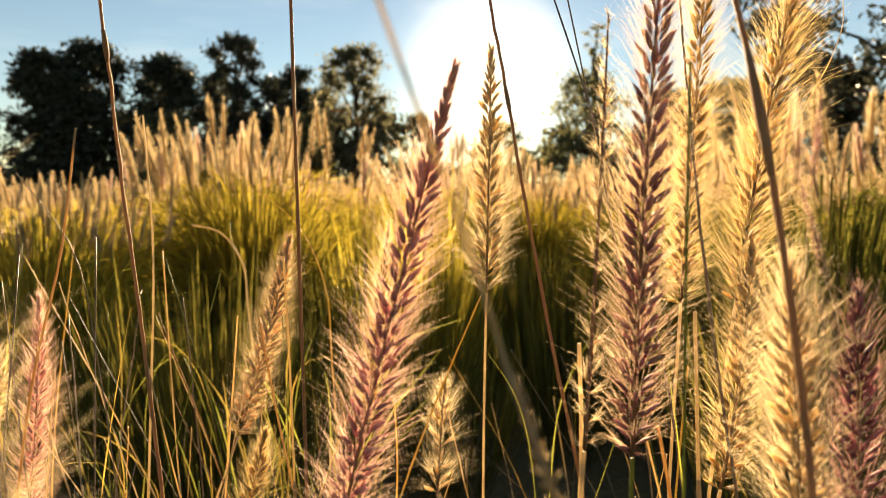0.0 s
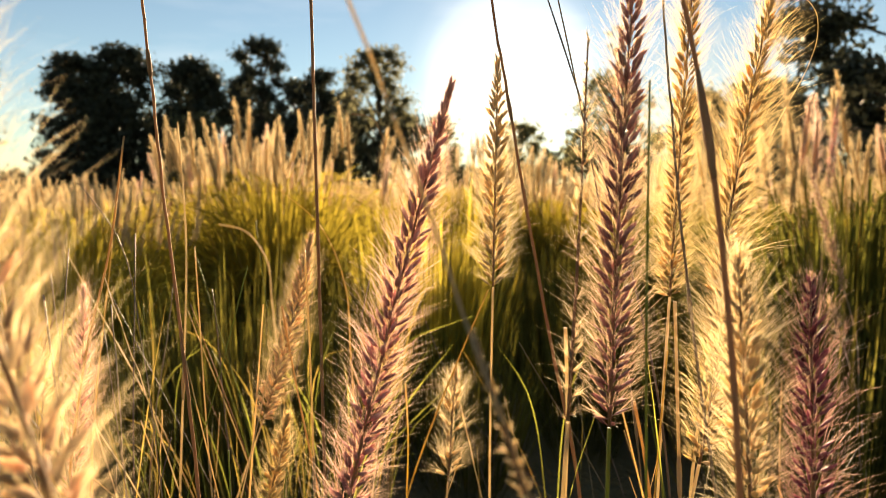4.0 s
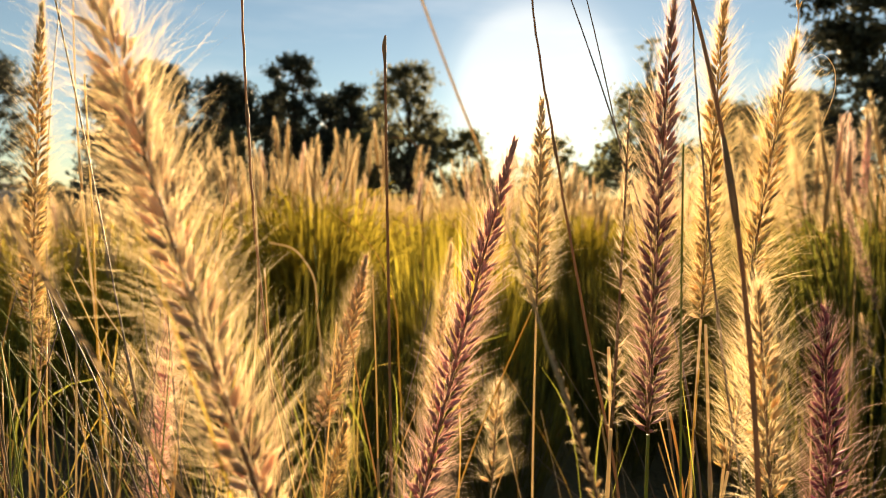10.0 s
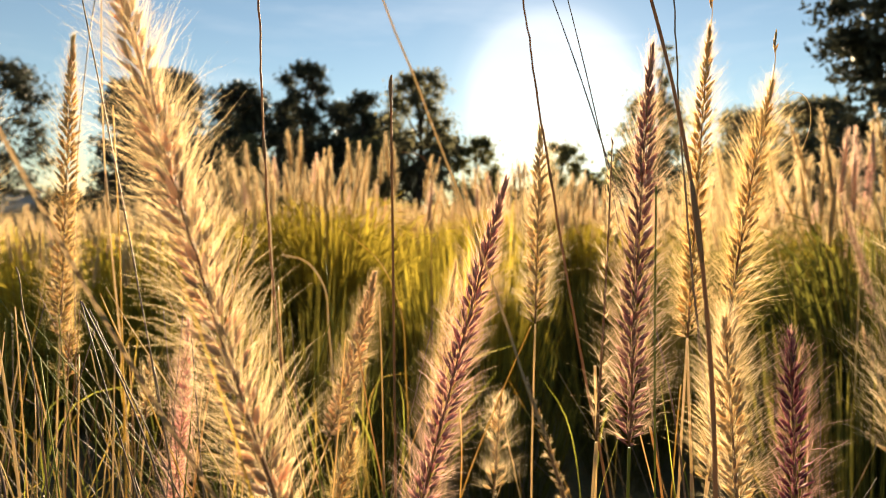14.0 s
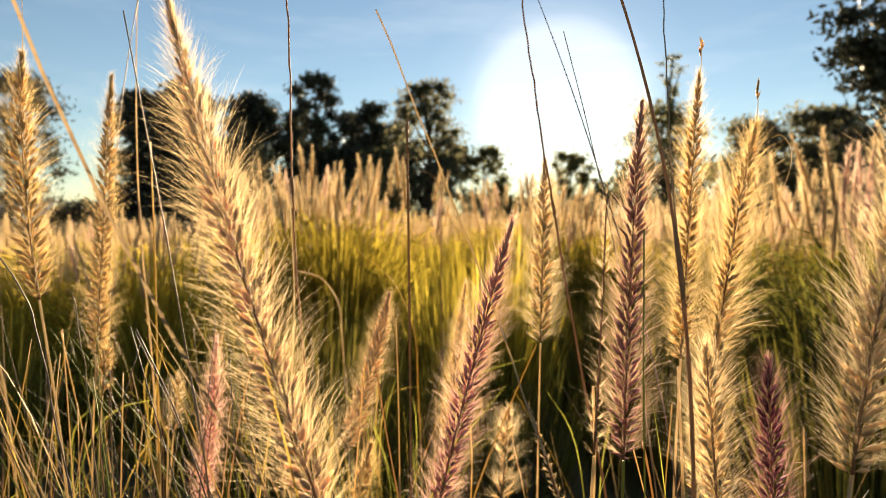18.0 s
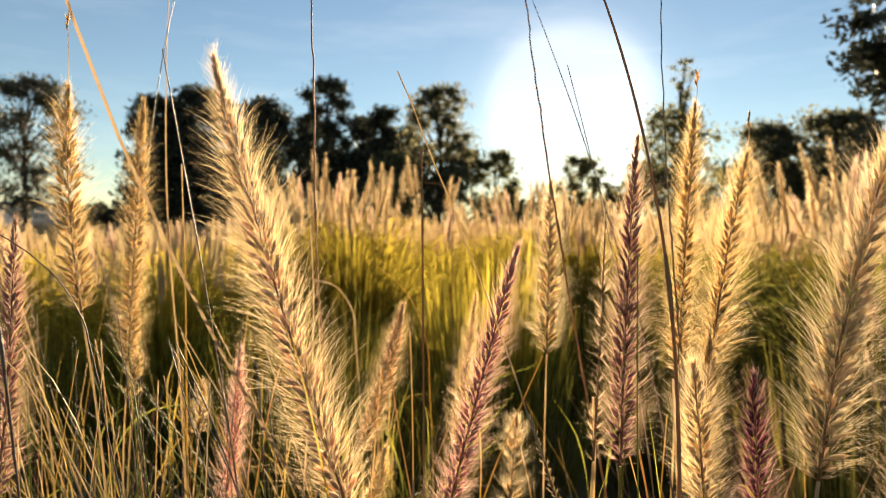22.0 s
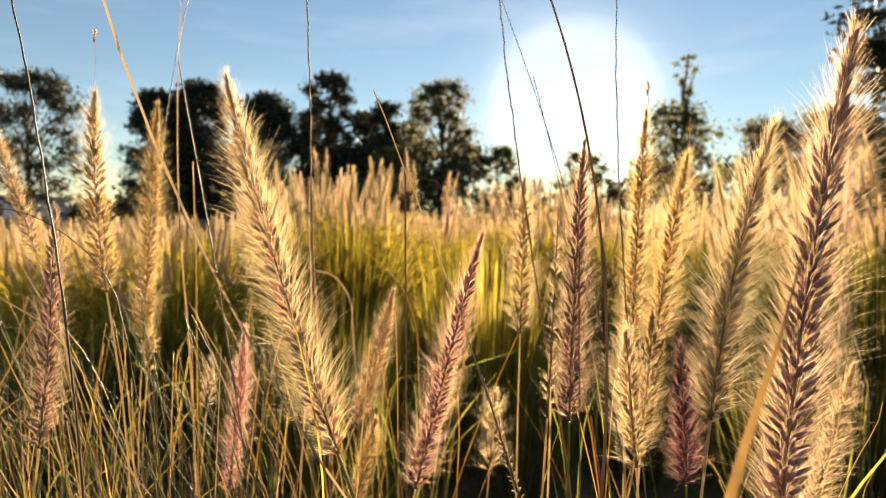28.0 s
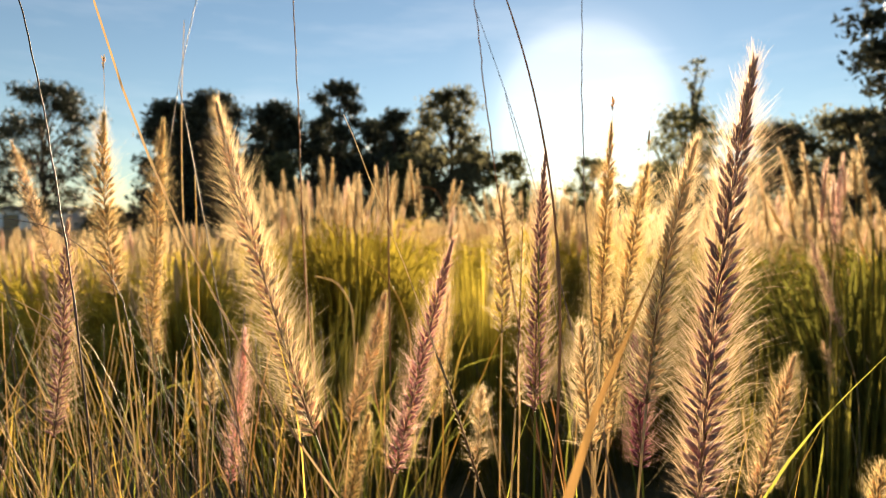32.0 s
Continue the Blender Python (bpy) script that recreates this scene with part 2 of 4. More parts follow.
def unit(a):
    return a / np.maximum(np.linalg.norm(a, axis=-1, keepdims=True), 1e-9)


def spline(points, n):
    """A smooth curve through a few points, n samples evenly along it."""
    p = np.array(points, float)
    dt = np.maximum(np.linalg.norm(np.diff(p, axis=0), axis=1), 1e-6)
    k = np.concatenate([[0], np.cumsum(dt)])
    v = np.diff(p, axis=0) / dt[:, None]
    m = np.vstack([v[:1], (v[1:] * dt[:-1, None] + v[:-1] * dt[1:, None]) / (dt[:-1] + dt[1:])[:, None], v[-1:]])
    s = np.linspace(0, k[-1], n)
    i = np.clip(np.searchsorted(k, s, side="right") - 1, 0, len(dt) - 1)
    f = ((s - k[i]) / dt[i])[:, None]
    h = dt[i][:, None]
    return ((1 + 2 * f) * (1 - f) ** 2 * p[i] + f * (1 - f) ** 2 * h * m[i] + f * f * (3 - 2 * f) * p[i + 1] + f * f * (f - 1) * h * m[i + 1])


def tube(path, radii, sides=6):
    path = np.asarray(path, float)
    n = len(path)
    tan = unit(np.gradient(path, axis=0))
    ref = np.array([0.31, 0.95, 0.05])
    a = unit(np.cross(tan, ref))
    b = np.cross(tan, a)
    ang = np.arange(sides) * 2 * np.pi / sides
    v = path[:, None] + np.asarray(radii)[:, None, None] * (np.cos(ang)[None, :, None] * a[:, None] + np.sin(ang)[None, :, None] * b[:, None])
    v = v.reshape(-1, 3)
    t = []
    for i in range(n - 1):
        for j in range(sides):
            p, q = i * sides + j, i * sides + (j + 1) % sides
            t += [(p, q, q + sides), (p, q + sides, p + sides)]
    e = len(v)
    v = np.vstack([v, path[:1], path[-1:]])
    for j in range(sides):
        t += [(e, (j + 1) % sides, j), (e + 1, (n - 1) * sides + j, (n - 1) * sides + (j + 1) % sides)]
    u = np.zeros((len(v), 2))
    u[:e, 1] = np.repeat(np.linspace(0, 1, n), sides)
    u[e + 1, 1] = 1
    return v, np.array(t), u


def spindles(pos, along, length, width, sides=5, rings=((0, .3), (.3, 1), (.68, .68))):
    """Pointed grains: pos, along (k,3), length, width (k,)."""
    k = len(pos)
    a = unit(np.cross(along, np.array([0.2, 0.3, 0.93])))
    b = np.cross(along, a)
    ang = np.arange(sides) * 2 * np.pi / sides
    ring = np.cos(ang)[None, :, None] * a[:, None] + np.sin(ang)[None, :, None] * b[:, None]
    vs, us = [], []
    for h, r in rings:
        vs.append(pos[:, None] + along[:, None] * (length * h)[:, None, None] + ring * (width * r)[:, None, None] * 0.5)
        us.append(np.full((k, sides), h))
    vs.append((pos + along * length[:, None])[:, None])
    us.append(np.ones((k, 1)))
    v = np.concatenate(vs, 1)
    m = v.shape[1]
    t = []
    nr = len(rings)
    for r in range(nr - 1):
        for j in range(sides):
            p, q = r * sides + j, r * sides + (j + 1) % sides
            t += [(p, q, q + sides), (p, q + sides, p + sides)]
    for j in range(sides):
        t.append(((nr - 1) * sides + j, (nr - 1) * sides + (j + 1) % sides, m - 1))
    t = np.array(t)[None] + (np.arange(k) * m)[:, None, None]
    uy = np.concatenate(us, 1).ravel()
    return v.reshape(-1, 3), t.reshape(-1, 3), np.stack([uy * 0, uy], 1)


def hairs(pos, along, length, width, bend, rng):
    """Fine tapering bristles, each a bent sliver of five corners."""
    k = len(pos)
    side = unit(np.cross(along, unit(rng.normal(size=(k, 3)))))
    mid = pos + along * (length * 0.55)[:, None] + bend * (length * 0.06)[:, None]
    end = pos + along * length[:, None] - bend * (length * 0.05)[:, None]
    w = width[:, None]
    v = np.stack([pos - side * w, pos + side * w, mid - side * w * 0.8, mid + side * w * 0.8, end], 1).reshape(-1, 3)
    t = np.array([(0, 1, 3), (0, 3, 2), (2, 3, 4)])[None] + (np.arange(k) * 5)[:, None, None]
    u = np.tile(np.array([(0, 0), (1, 0), (0, .55), (1, .55), (.5, 1)], float), (k, 1))
    return v, t.reshape(-1, 3), u


# ---- ears of fountain grass ----
seed = [100]


def ear_arrays(a, b, bow, spread, dense, rng, bushy, hair_w=0.000058, nb=18, pitch=0.0014, plump=1.2):
    """The ear's axis, its spikelets, each on a short stalk, and the tuft of straight bristles round every spikelet."""
    a, b = np.array(a, float), np.array(b, float)
    c = (a + b) / 2 + 2 * np.array([bow[0], 0, bow[1]])
    L = np.linalg.norm(b - a)
    n = max(20, int(L / pitch * (0.4 + 0.6 * dense)))
    s = (np.arange(n) + 0.5) / n
    S = s[:, None]
    pos = (1 - S) ** 2 * a + 2 * S * (1 - S) * c + S ** 2 * b
    tan = unit(2 * (1 - S) * (c - a) + 2 * S * (b - c))
    r1 = unit(np.cross(tan, np.array([0.3, 0.9, 0.1])))
    r2 = np.cross(tan, r1)
    ang = np.arange(n) * 2.39996 + rng.normal(0, 0.16, n)
    rad = np.cos(ang)[:, None] * r1 + np.sin(ang)[:, None] * r2
    body = np.clip(s / 0.06, 0.6, 1) * np.clip((1.03 - s) / 0.36, 0.14, 1) ** 0.8
    keep = rng.random(n) < (dense * 0.5 + 0.5)
    tilt = np.radians(np.interp(s, [0, 0.05, 0.3, 0.8, 1], [70, 54, 46, 34, 12]) + rng.normal(0, 5, n))
    al = unit(tan * np.cos(tilt)[:, None] + rad * np.sin(tilt)[:, None])
    ln = 0.0088 * plump * (0.55 + 0.45 * body) * rng.uniform(0.85, 1.15, n)
    root = pos + al * (0.0040 * plump * body)[:, None]
    grains = (root[keep], al[keep], ln[keep], (ln * 0.31)[keep])
    k = np.repeat(np.arange(n)[keep], round(nb * bushy))
    m = len(k)
    off = unit(rng.normal(size=(m, 3)))
    fan = rng.random(m) ** 0.7 * np.radians(32)
    hd = unit(al[k] * np.cos(fan)[:, None] + off * np.sin(fan)[:, None] + tan[k] * (0.10 * body[k] + 0.35 * (1 - body[k]))[:, None])
    hl = spread * 1.3 * (0.22 + 0.78 * body[k]) * (0.45 + 0.8 * rng.random(m) ** 1.7)
    hl = np.maximum(hl, ln[k] * 0.7)
    st = root[k] + al[k] * (ln[k] * rng.uniform(-0.05, 0.3, m))[:, None] + off * (ln[k] * 0.09)[:, None]
    hr = hairs(st, hd, hl, np.full(m, hair_w) * rng.uniform(0.7, 1.35, m), unit(tan[k] + rng.normal(0, .6, (m, 3))), rng)
    axis = np.vstack([pos[::max(1, n // 14)], b])
    return axis, grains, hr


grain_cache = {}


def grain_mesh(mat):
    """One pointed spikelet along z on a short stalk: two husks with a seam, slightly open at the point."""
    if mat.name not in grain_cache:
        s = Soup()
        for sx in (-1, 1):
            s.add(*spindles(np.array([[sx * 0.08, 0, 0]]), unit(np.array([[sx * 0.09, 0.03 * sx, 1.0]])), np.array([1.0 if sx > 0 else 0.88]), np.array([0.72]), 6,
                            ((0, .35), (.16, .8), (.38, 1), (.65, .72), (.86, .3))))
        s.add(*spindles(np.array([[0, 0, -0.42]]), np.array([[0, 0, 1.0]]), np.array([0.6]), np.array([0.16]), 4, ((0, .8), (.7, 1))))
        grain_cache[mat.name] = s.mesh("spikelet", mat, smooth=True)
    return grain_cache[mat.name]


def grass_stalk(base, tip, bow, kind, spread, dense=1.0, tuft=0.0, plump=1.2, bushy=1.0):
    """One stalk: its stem down to the ground, and the ear with its spikelets and bristles."""
    seed[0] += 1
    rng = np.random.default_rng(seed[0])
    a, b = np.array(base, float), np.array(tip, float)
    axis, grains, hr = ear_arrays(a, b, bow, spread, dense, rng, bushy, plump=plump)
    d = unit(axis[1] - axis[0])
    foot = a - d * 0.35
    foot = np.array([foot[0] - d[0] * 0.1, foot[1] + rng.uniform(-.03, .03), 0.0])
    thing = new("grass_stalk")
    thing.location = foot
    tagged(thing, f"{kind['words']} bristly fountain grass ear on a thin upright stem", "grass stalk", "fountain grass stalks")
    pth = spline([foot, (foot + a) / 2 + np.array([d[0] * 0.03, 0, 0]), a - d * 0.1, a], 22)
    v, t, u = tube(pth, np.linspace(0.0018, 0.0011, 22), 7)
    part("stem", to_mesh("stem", v - foot, t, u, kind["stem"], True), thing)
    v, t, u = tube(axis, np.linspace(0.0011, 0.0004, len(axis)), 6)
    spike = part("flower_spike", to_mesh("flower_spike", v - foot, t, u, RACHIS, True), thing)
    one = grain_mesh(kind["scale"])
    for p, d, ln, w in zip(*grains):
        g = part("spikelet", one, spike)
        q = Vector(d).to_track_quat("Z", "Y").to_matrix().to_4x4() @ pose(0, 0, 0, 0, 0, rng.uniform(0, 360))
        g.matrix_basis = Matrix.Translation(p - foot) @ q @ Matrix.Diagonal((w, w * 0.8, ln, 1))
    part("bristle_fringe", to_mesh("bristle_fringe", hr[0] - foot, hr[1], hr[2], kind["hair"]), spike, "fine pale bristles", "stuff")
    if tuft:
        top = b + np.array([0.002, 0, tuft])
        v, t, u = tube(spline([b - d * 0.004, (b + top) / 2 + np.array([0.0012, 0, 0]), top], 8), np.linspace(0.0004, 0.0003, 8), 5)
        thread = part("bare_tip", to_mesh("bare_tip", v - foot, t, u, kind["stem"]), thing, "bare thread-like tip")
        k = 7
        p0 = top + np.outer(np.linspace(-0.009, 0.003, k), (0.1, 0, 1))
        g = spindles(p0, unit(np.array([0, 0, 1.0]) + rng.normal(0, 0.25, (k, 3))), np.full(k, 0.008), np.full(k, 0.0019))
        part("seed_tuft", to_mesh("seed_tuft", g[0] - foot, g[1], g[2], kind["scale"]), thread, "small tuft of last seeds", "stuff")
    return thing


def curled_awn(stalk, points):
    """One long loose bristle that curls away from its ear."""
    v, t, u = tube(spline(points, 40), np.linspace(0.0004, 0.0002, 40), 5)
    part("awn", to_mesh("awn", v - np.array(stalk.location), t, u, STRAW, True), stalk, "long pale curled awn")


def bare_stalk(points, r_top, r_foot, kind, wavy=0.0, node=0.55, knob=False):
    """A stalk without an ear, from its top down to the ground."""
    seed[0] += 1
    rng = np.random.default_rng(seed[0])
    p = [np.array(q, float) for q in points]
    d = unit(p[-1] - p[-2])
    z = p[-1][2]
    foot = p[-1] + np.array([d[0] * 0.18, 0.01, -z])
    pts = p + [p[-1] * 0.45 + foot * 0.55 + np.array([d[0] * 0.05, 0, 0]), foot]
    n = 150 if wavy > 0.0009 else 64
    pth = spline(pts, n)
    if wavy:
        ph = rng.uniform(0, 6, 4)
        s = np.linspace(0, np.linalg.norm(np.diff(pth, axis=0), axis=1).sum(), n)
        amp = wavy * np.clip(1 - s / 0.7, 0.12, 1)
        pth[:, 0] += amp * (0.35 * np.sin(s * 260 + ph[0]) + 0.45 * np.sin(s * 118 + ph[1]) + 0.5 * np.sin(s * 47 + ph[3]))
        pth[:, 1] += amp * 0.6 * np.sin(s * 150 + ph[2])
    s = np.linspace(0, 1, n)
    rad = r_top + (r_foot - r_top) * np.clip(s * 2.0, 0, 1)
    rad *= 1 + 0.06 * np.sin(np.arange(n) * 2.1)
    words, mat = kind
    thing = tagged(new("dry_stalk"), f"{words} bare grass stalk standing among the ears", "grass stalk", "bare stalks")
    thing.location = foot
    v, t, u = tube(pth, rad, 7)
    stem = part("stem", to_mesh("stem", v - foot, t, u, mat, True), thing)
    if node:
        i = int(node * (n - 1) * 0.6) + 1
        q = pth[i - 1:i + 2]
        v, t, u = tube(spline(q, 5), rad[i] * np.array([1.05, 1.45, 1.6, 1.5, 1.05]), 8)
        part("node", to_mesh("node", v - foot, t, u, mat, True), stem, "swollen joint of the stem")
    if knob:
        v, t, u = tube(spline([pth[0] + (0.0007, 0, 0.004), pth[0], pth[1]], 5), rad[0] * np.array([0.7, 1.5, 1.7, 1.3, 1.0]), 7)
        part("broken_tip", to_mesh("broken_tip", v - foot, t, u, mat, True), stem, "dark frayed broken tip")
    return thing


def blade_arrays(path, width, rng, fold=0.35, facing=None):
    path = np.asarray(path, float)
    n = len(path)
    tan = unit(np.gradient(path, axis=0))
    side = unit(np.cross(tan, unit(rng.normal(0, 1, 3)) if facing is None else np.array(facing, float)))
    nor = np.cross(tan, side)
    s = np.linspace(0, 1, n)
    w = width * 0.5 * np.clip(s * 8, 0.1, 1) * np.clip((1 - s) * 1.5 + 0.25, 0, 1)
    v = np.stack([path - side * w[:, None] + nor * (w * fold)[:, None], path, path + side * w[:, None] + nor * (w * fold)[:, None]], 1).reshape(-1, 3)
    t = []
    for i in range(n - 1):
        for j in range(2):
            p = i * 3 + j
            t += [(p, p + 1, p + 4), (p, p + 4, p + 3)]
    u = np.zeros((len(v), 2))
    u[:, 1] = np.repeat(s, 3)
    return v, np.array(t), u


def leaf_blade(points, width, kind, tuft=None, facing=None):
    """One leaf, from its tip end down towards the ground."""
    seed[0] += 1
    rng = np.random.default_rng(seed[0])
    p = [np.array(q, float) for q in points]
    d = unit(p[-1] - p[-2])
    foot = p[-1] + np.array([d[0] * 0.2, 0.01, -p[-1][2]])
    pth = spline(p + [p[-1] * 0.5 + foot * 0.5 + np.array([d[0] * 0.06, 0, 0]), foot], 26)
    words, mat = kind
    v, t, u = blade_arrays(pth, width, rng, facing=facing)
    if tuft is None:
        tuft = tagged(new("grass_tuft"), f"tuft with a long narrow {words} blade among the stalks", "grass tuft", "tufts among the stalks")
        tuft.location = foot
    part("blade", to_mesh("blade", v - np.array(tuft.location), t, u, mat, True), tuft, f"narrow {words} blade")
    return tuft


# ---- ground ----
def soil():
    m = bpy.data.materials.new("dry_soil")
    m.use_nodes = True
    nt = m.node_tree
    b = nt.nodes["Principled BSDF"]
    tc, n1, n2, r = (nt.nodes.new(k) for k in ("ShaderNodeTexCoord", "ShaderNodeTexNoise", "ShaderNodeTexNoise", "ShaderNodeValToRGB"))
    n1.inputs["Scale"].default_value, n1.inputs["Detail"].default_value = 0.6, 8
    n2.inputs["Scale"].default_value, n2.inputs["Detail"].default_value = 30, 6
    r.color_ramp.elements[0].color, r.color_ramp.elements[1].color = (0.07, 0.06, 0.025, 1), (0.21, 0.16, 0.07, 1)
    mx = nt.nodes.new("ShaderNodeMath")
    mx.operation = "MULTIPLY_ADD"
    mx.inputs[1].default_value = 0.5
    bp = nt.nodes.new("ShaderNodeBump")
    bp.inputs["Distance"].default_value = 0.03
    for a, c in ((tc.outputs["Object"], n1.inputs[0]), (tc.outputs["Object"], n2.inputs[0]), (n1.outputs[0], mx.inputs[0]), (mx.outputs[0], r.inputs[0]),
                 (r.outputs[0], b.inputs["Base Color"]), (n2.outputs[0], bp.inputs["Height"]), (bp.outputs[0], b.inputs["Normal"])):
        nt.links.new(a, c)
    half = nt.nodes.new("ShaderNodeMath")
    half.operation = "MULTIPLY"
    half.inputs[1].default_value = 0.5
    nt.links.new(n2.outputs[0], half.inputs[0])
    nt.links.new(half.outputs[0], mx.inputs[2])
    b.inputs["Roughness"].default_value = 0.95
    return m


def ground_sheet():
    xs = np.concatenate([[-900, -300, -120], np.linspace(-50, 50, 61), [120, 300, 900]])
    ys = np.concatenate([[-900, -300, -60, -20], np.linspace(-8, 60, 51), [120, 300, 900]])
    X, Y = np.meshgrid(xs, ys)
    near = np.exp(-((X / 45) ** 2 + ((Y - 20) / 45) ** 2))
    Z = -0.03 + 0.03 * np.sin(X * 1.3) * np.cos(Y * 1.1) * near
    v = np.stack([X, Y, np.minimum(Z, 0.0)], -1).reshape(-1, 3)
    w = len(xs)
    t = []
    for j in range(len(ys) - 1):
        for i in range(w - 1):
            p = j * w + i
            t += [(p, p + 1, p + w + 1), (p, p + w + 1, p + w)]
    ob = new("ground", to_mesh("ground", v, t, v[:, :2] * 0.01, soil(), True))
    tagged(ob, "brown dry soil of the grass field", "ground", kind="structure")


ground_sheet()

# ---- trees behind the field ----
BARK = plant("bark", (0.06, 0.045, 0.035), None, 0.0, 0.2, 0.9, 0.8)
LEAF_DARK = plant("dark_leaf", (0.040, 0.044, 0.030), (0.062, 0.066, 0.044), 0.22, 0.4, 0.6)
# Olive and green are lightened to carry the glare over trees near the sun.
LEAF_OLIVE_VEILED = plant("veiled_olive_leaf", (0.12, 0.115, 0.068), (0.15, 0.145, 0.085), 0.6, 0.4, 0.6)
LEAF_GREEN = plant("green_leaf", (0.13, 0.13, 0.06), (0.16, 0.155, 0.075), 0.65, 0.4, 0.6)


def leaf_cloud(centres, radii, count, size, rng, flat=0.8):
    k = rng.integers(0, len(centres), count)
    u = unit(rng.normal(size=(count, 3)))
    r = np.minimum(np.abs(rng.normal(0, 0.6, count)), 1.15)
    p = centres[k] + u * (radii[k] * r)[:, None] * np.array([1, 1, flat])
    a = unit(rng.normal(size=(count, 3)))
    b = unit(np.cross(a, rng.normal(size=(count, 3))))
    s = size * rng.uniform(0.5, 1.3, count)[:, None]
    v = np.stack([p - a * s, p - b * s * 0.45, p + a * s, p + b * s * 0.45], 1).reshape(-1, 3)
    t = (np.array([(0, 1, 2), (0, 2, 3)])[None] + (np.arange(count) * 4)[:, None, None]).reshape(-1, 3)
    uv = np.tile(np.array([(0, 0), (.5, .5), (0, 1), (.5, .5)], float), (count, 1))
    return v, t, uv


def tree(x, y, height, width, leaf, words, clumps, leaves=5200, low=0.12, size=0.2, ragged=0.5, lump=0.2, flat=0.8):
    """A broad tree: tapered trunk, limbs to the clumps, a crown of small leaves with gaps."""
    seed[0] += 1
    rng = np.random.default_rng(seed[0])
    thing = tagged(new("tree"), words, "tree", "trees behind the field")
    thing.location = (x, y, 0)
    clumps = int(clumps * 1.7)
    c, r = [], []
    for i in range(clumps):
        h = low + (1 - low) * ((i + rng.uniform(0, 1)) / clumps) ** 0.9
        reach = width * 0.5 * (np.sin(np.pi * np.clip(h * 0.80 + 0.16, 0, 1)) ** 0.5) * (rng.random() ** 0.5 * (1 - ragged * 0.3) if i % 2 else rng.uniform(1 - ragged, 1.0))
        an = rng.uniform(0, 2 * np.pi)
        rr = width * lump * rng.uniform(0.7, 1.25) * (1.1 - 0.45 * h)
        c.append((np.cos(an) * reach * 0.8, np.sin(an) * reach * 0.5, min(h * height, height - rr * 0.7)))
        r.append(rr)
    c, r = np.array(c), np.array(r)
    lean = rng.normal(0, 0.02, 2) * height
    pth = spline([(0, 0, -0.1), (lean[0] * 0.4, lean[1] * 0.4, height * 0.4), (lean[0], lean[1], height * 0.85)], 10)
    v, t, u = tube(pth, np.linspace(height * 0.022, height * 0.004, 10), 9)
    trunk = part("trunk", to_mesh("trunk", v, t, u, BARK, True), thing)
    for i in range(0, clumps, 3):
        k = min(9, max(1, int(c[i][2] / height * 9)))
        st = pth[k - 1]
        v, t, u = tube(spline([st, (st + c[i]) / 2 + (0, 0, 0.05 * height * rng.uniform(0, 1)), c[i]], 6), np.linspace(height * 0.008, height * 0.002, 6), 6)
        part("limb", to_mesh("limb", v, t, u, BARK, True), trunk)
    part("crown", to_mesh("crown", *leaf_cloud(c, r, int(leaves * 1.5), size * 0.82, rng, flat), leaf), thing, "uneven leafy crown", "stuff")
    return thing


tree(-34.6, 40, 11.6, 11.5, LEAF_DARK, "airy dark tree with open branches at the field's edge", 40, 9000, 0.2, 0.19, 0.5, lump=0.13)
tree(-23.9, 39, 9.6, 6.0, LEAF_DARK, "dense dark evergreen tree at the field's edge", 40, 12000, 0.02, 0.24, 0.35, lump=0.22)
tree(-21.9, 40, 10.5, 6.6, LEAF_DARK, "dense dark evergreen tree at the field's edge", 40, 12000, 0.02, 0.24, 0.35, lump=0.22)
tree(-17.6, 41, 9.7, 6.4, LEAF_DARK, "dark broadleaf tree behind the grass field", 36, 10000, 0.05, 0.22, 0.4, lump=0.21)
tree(-13.5, 42, 11.3, 6.0, LEAF_DARK, "tall loose-crowned dark tree behind the grass field", 36, 7600, 0.1, 0.2, 0.5, lump=0.17)
tree(-9.6, 42, 9.2, 5.6, LEAF_DARK, "dark tree with a thin crown behind the grass field", 32, 6600, 0.05, 0.2, 0.5, lump=0.18)
tree(-5.5, 40, 10.1, 6.2, LEAF_OLIVE_VEILED, "rounded olive tree behind the grass field", 40, 7000, 0.03, 0.2, 0.35, lump=0.2)
tree(-15.6, 36, 5.6, 4.6, LEAF_GREEN, "lower yellow-green tree in front of the dark ones", 24, 4600, 0.05, 0.17, 0.5, lump=0.22)
tree(-8.0, 37, 5.6, 4.4, LEAF_GREEN, "lower yellow-green tree in front of the dark ones", 24, 4600, 0.05, 0.17, 0.5, lump=0.22)
tree(-2.2, 46, 6.7, 4.8, LEAF_GREEN, "small round olive tree far behind the field", 30, 3600, 0.03, 0.19, 0.25, lump=0.22)
tree(3.9, 46, 6.2, 5.0, LEAF_GREEN, "small round olive tree far behind the field", 30, 3600, 0.03, 0.19, 0.25, lump=0.22)
tree(9.6, 42, 8.8, 9.0, LEAF_GREEN, "olive tree with a ragged crown behind the field", 40, 5200, 0.05, 0.19, 0.45, lump=0.19)
tree(10.2, 43, 12.2, 4.2, LEAF_GREEN, "slim tree with thin see-through top twigs", 24, 1200, 0.35, 0.14, 0.8, lump=0.13)
tree(14.6, 41, 7.6, 6.4, LEAF_OLIVE_VEILED, "olive bushy tree at the field's edge", 32, 8000, 0.03, 0.2, 0.45, lump=0.2)
tree(18.4, 40, 8.0, 7.6, LEAF_OLIVE_VEILED, "olive bushy tree at the field's edge", 34, 8600, 0.05, 0.21, 0.5, lump=0.19)
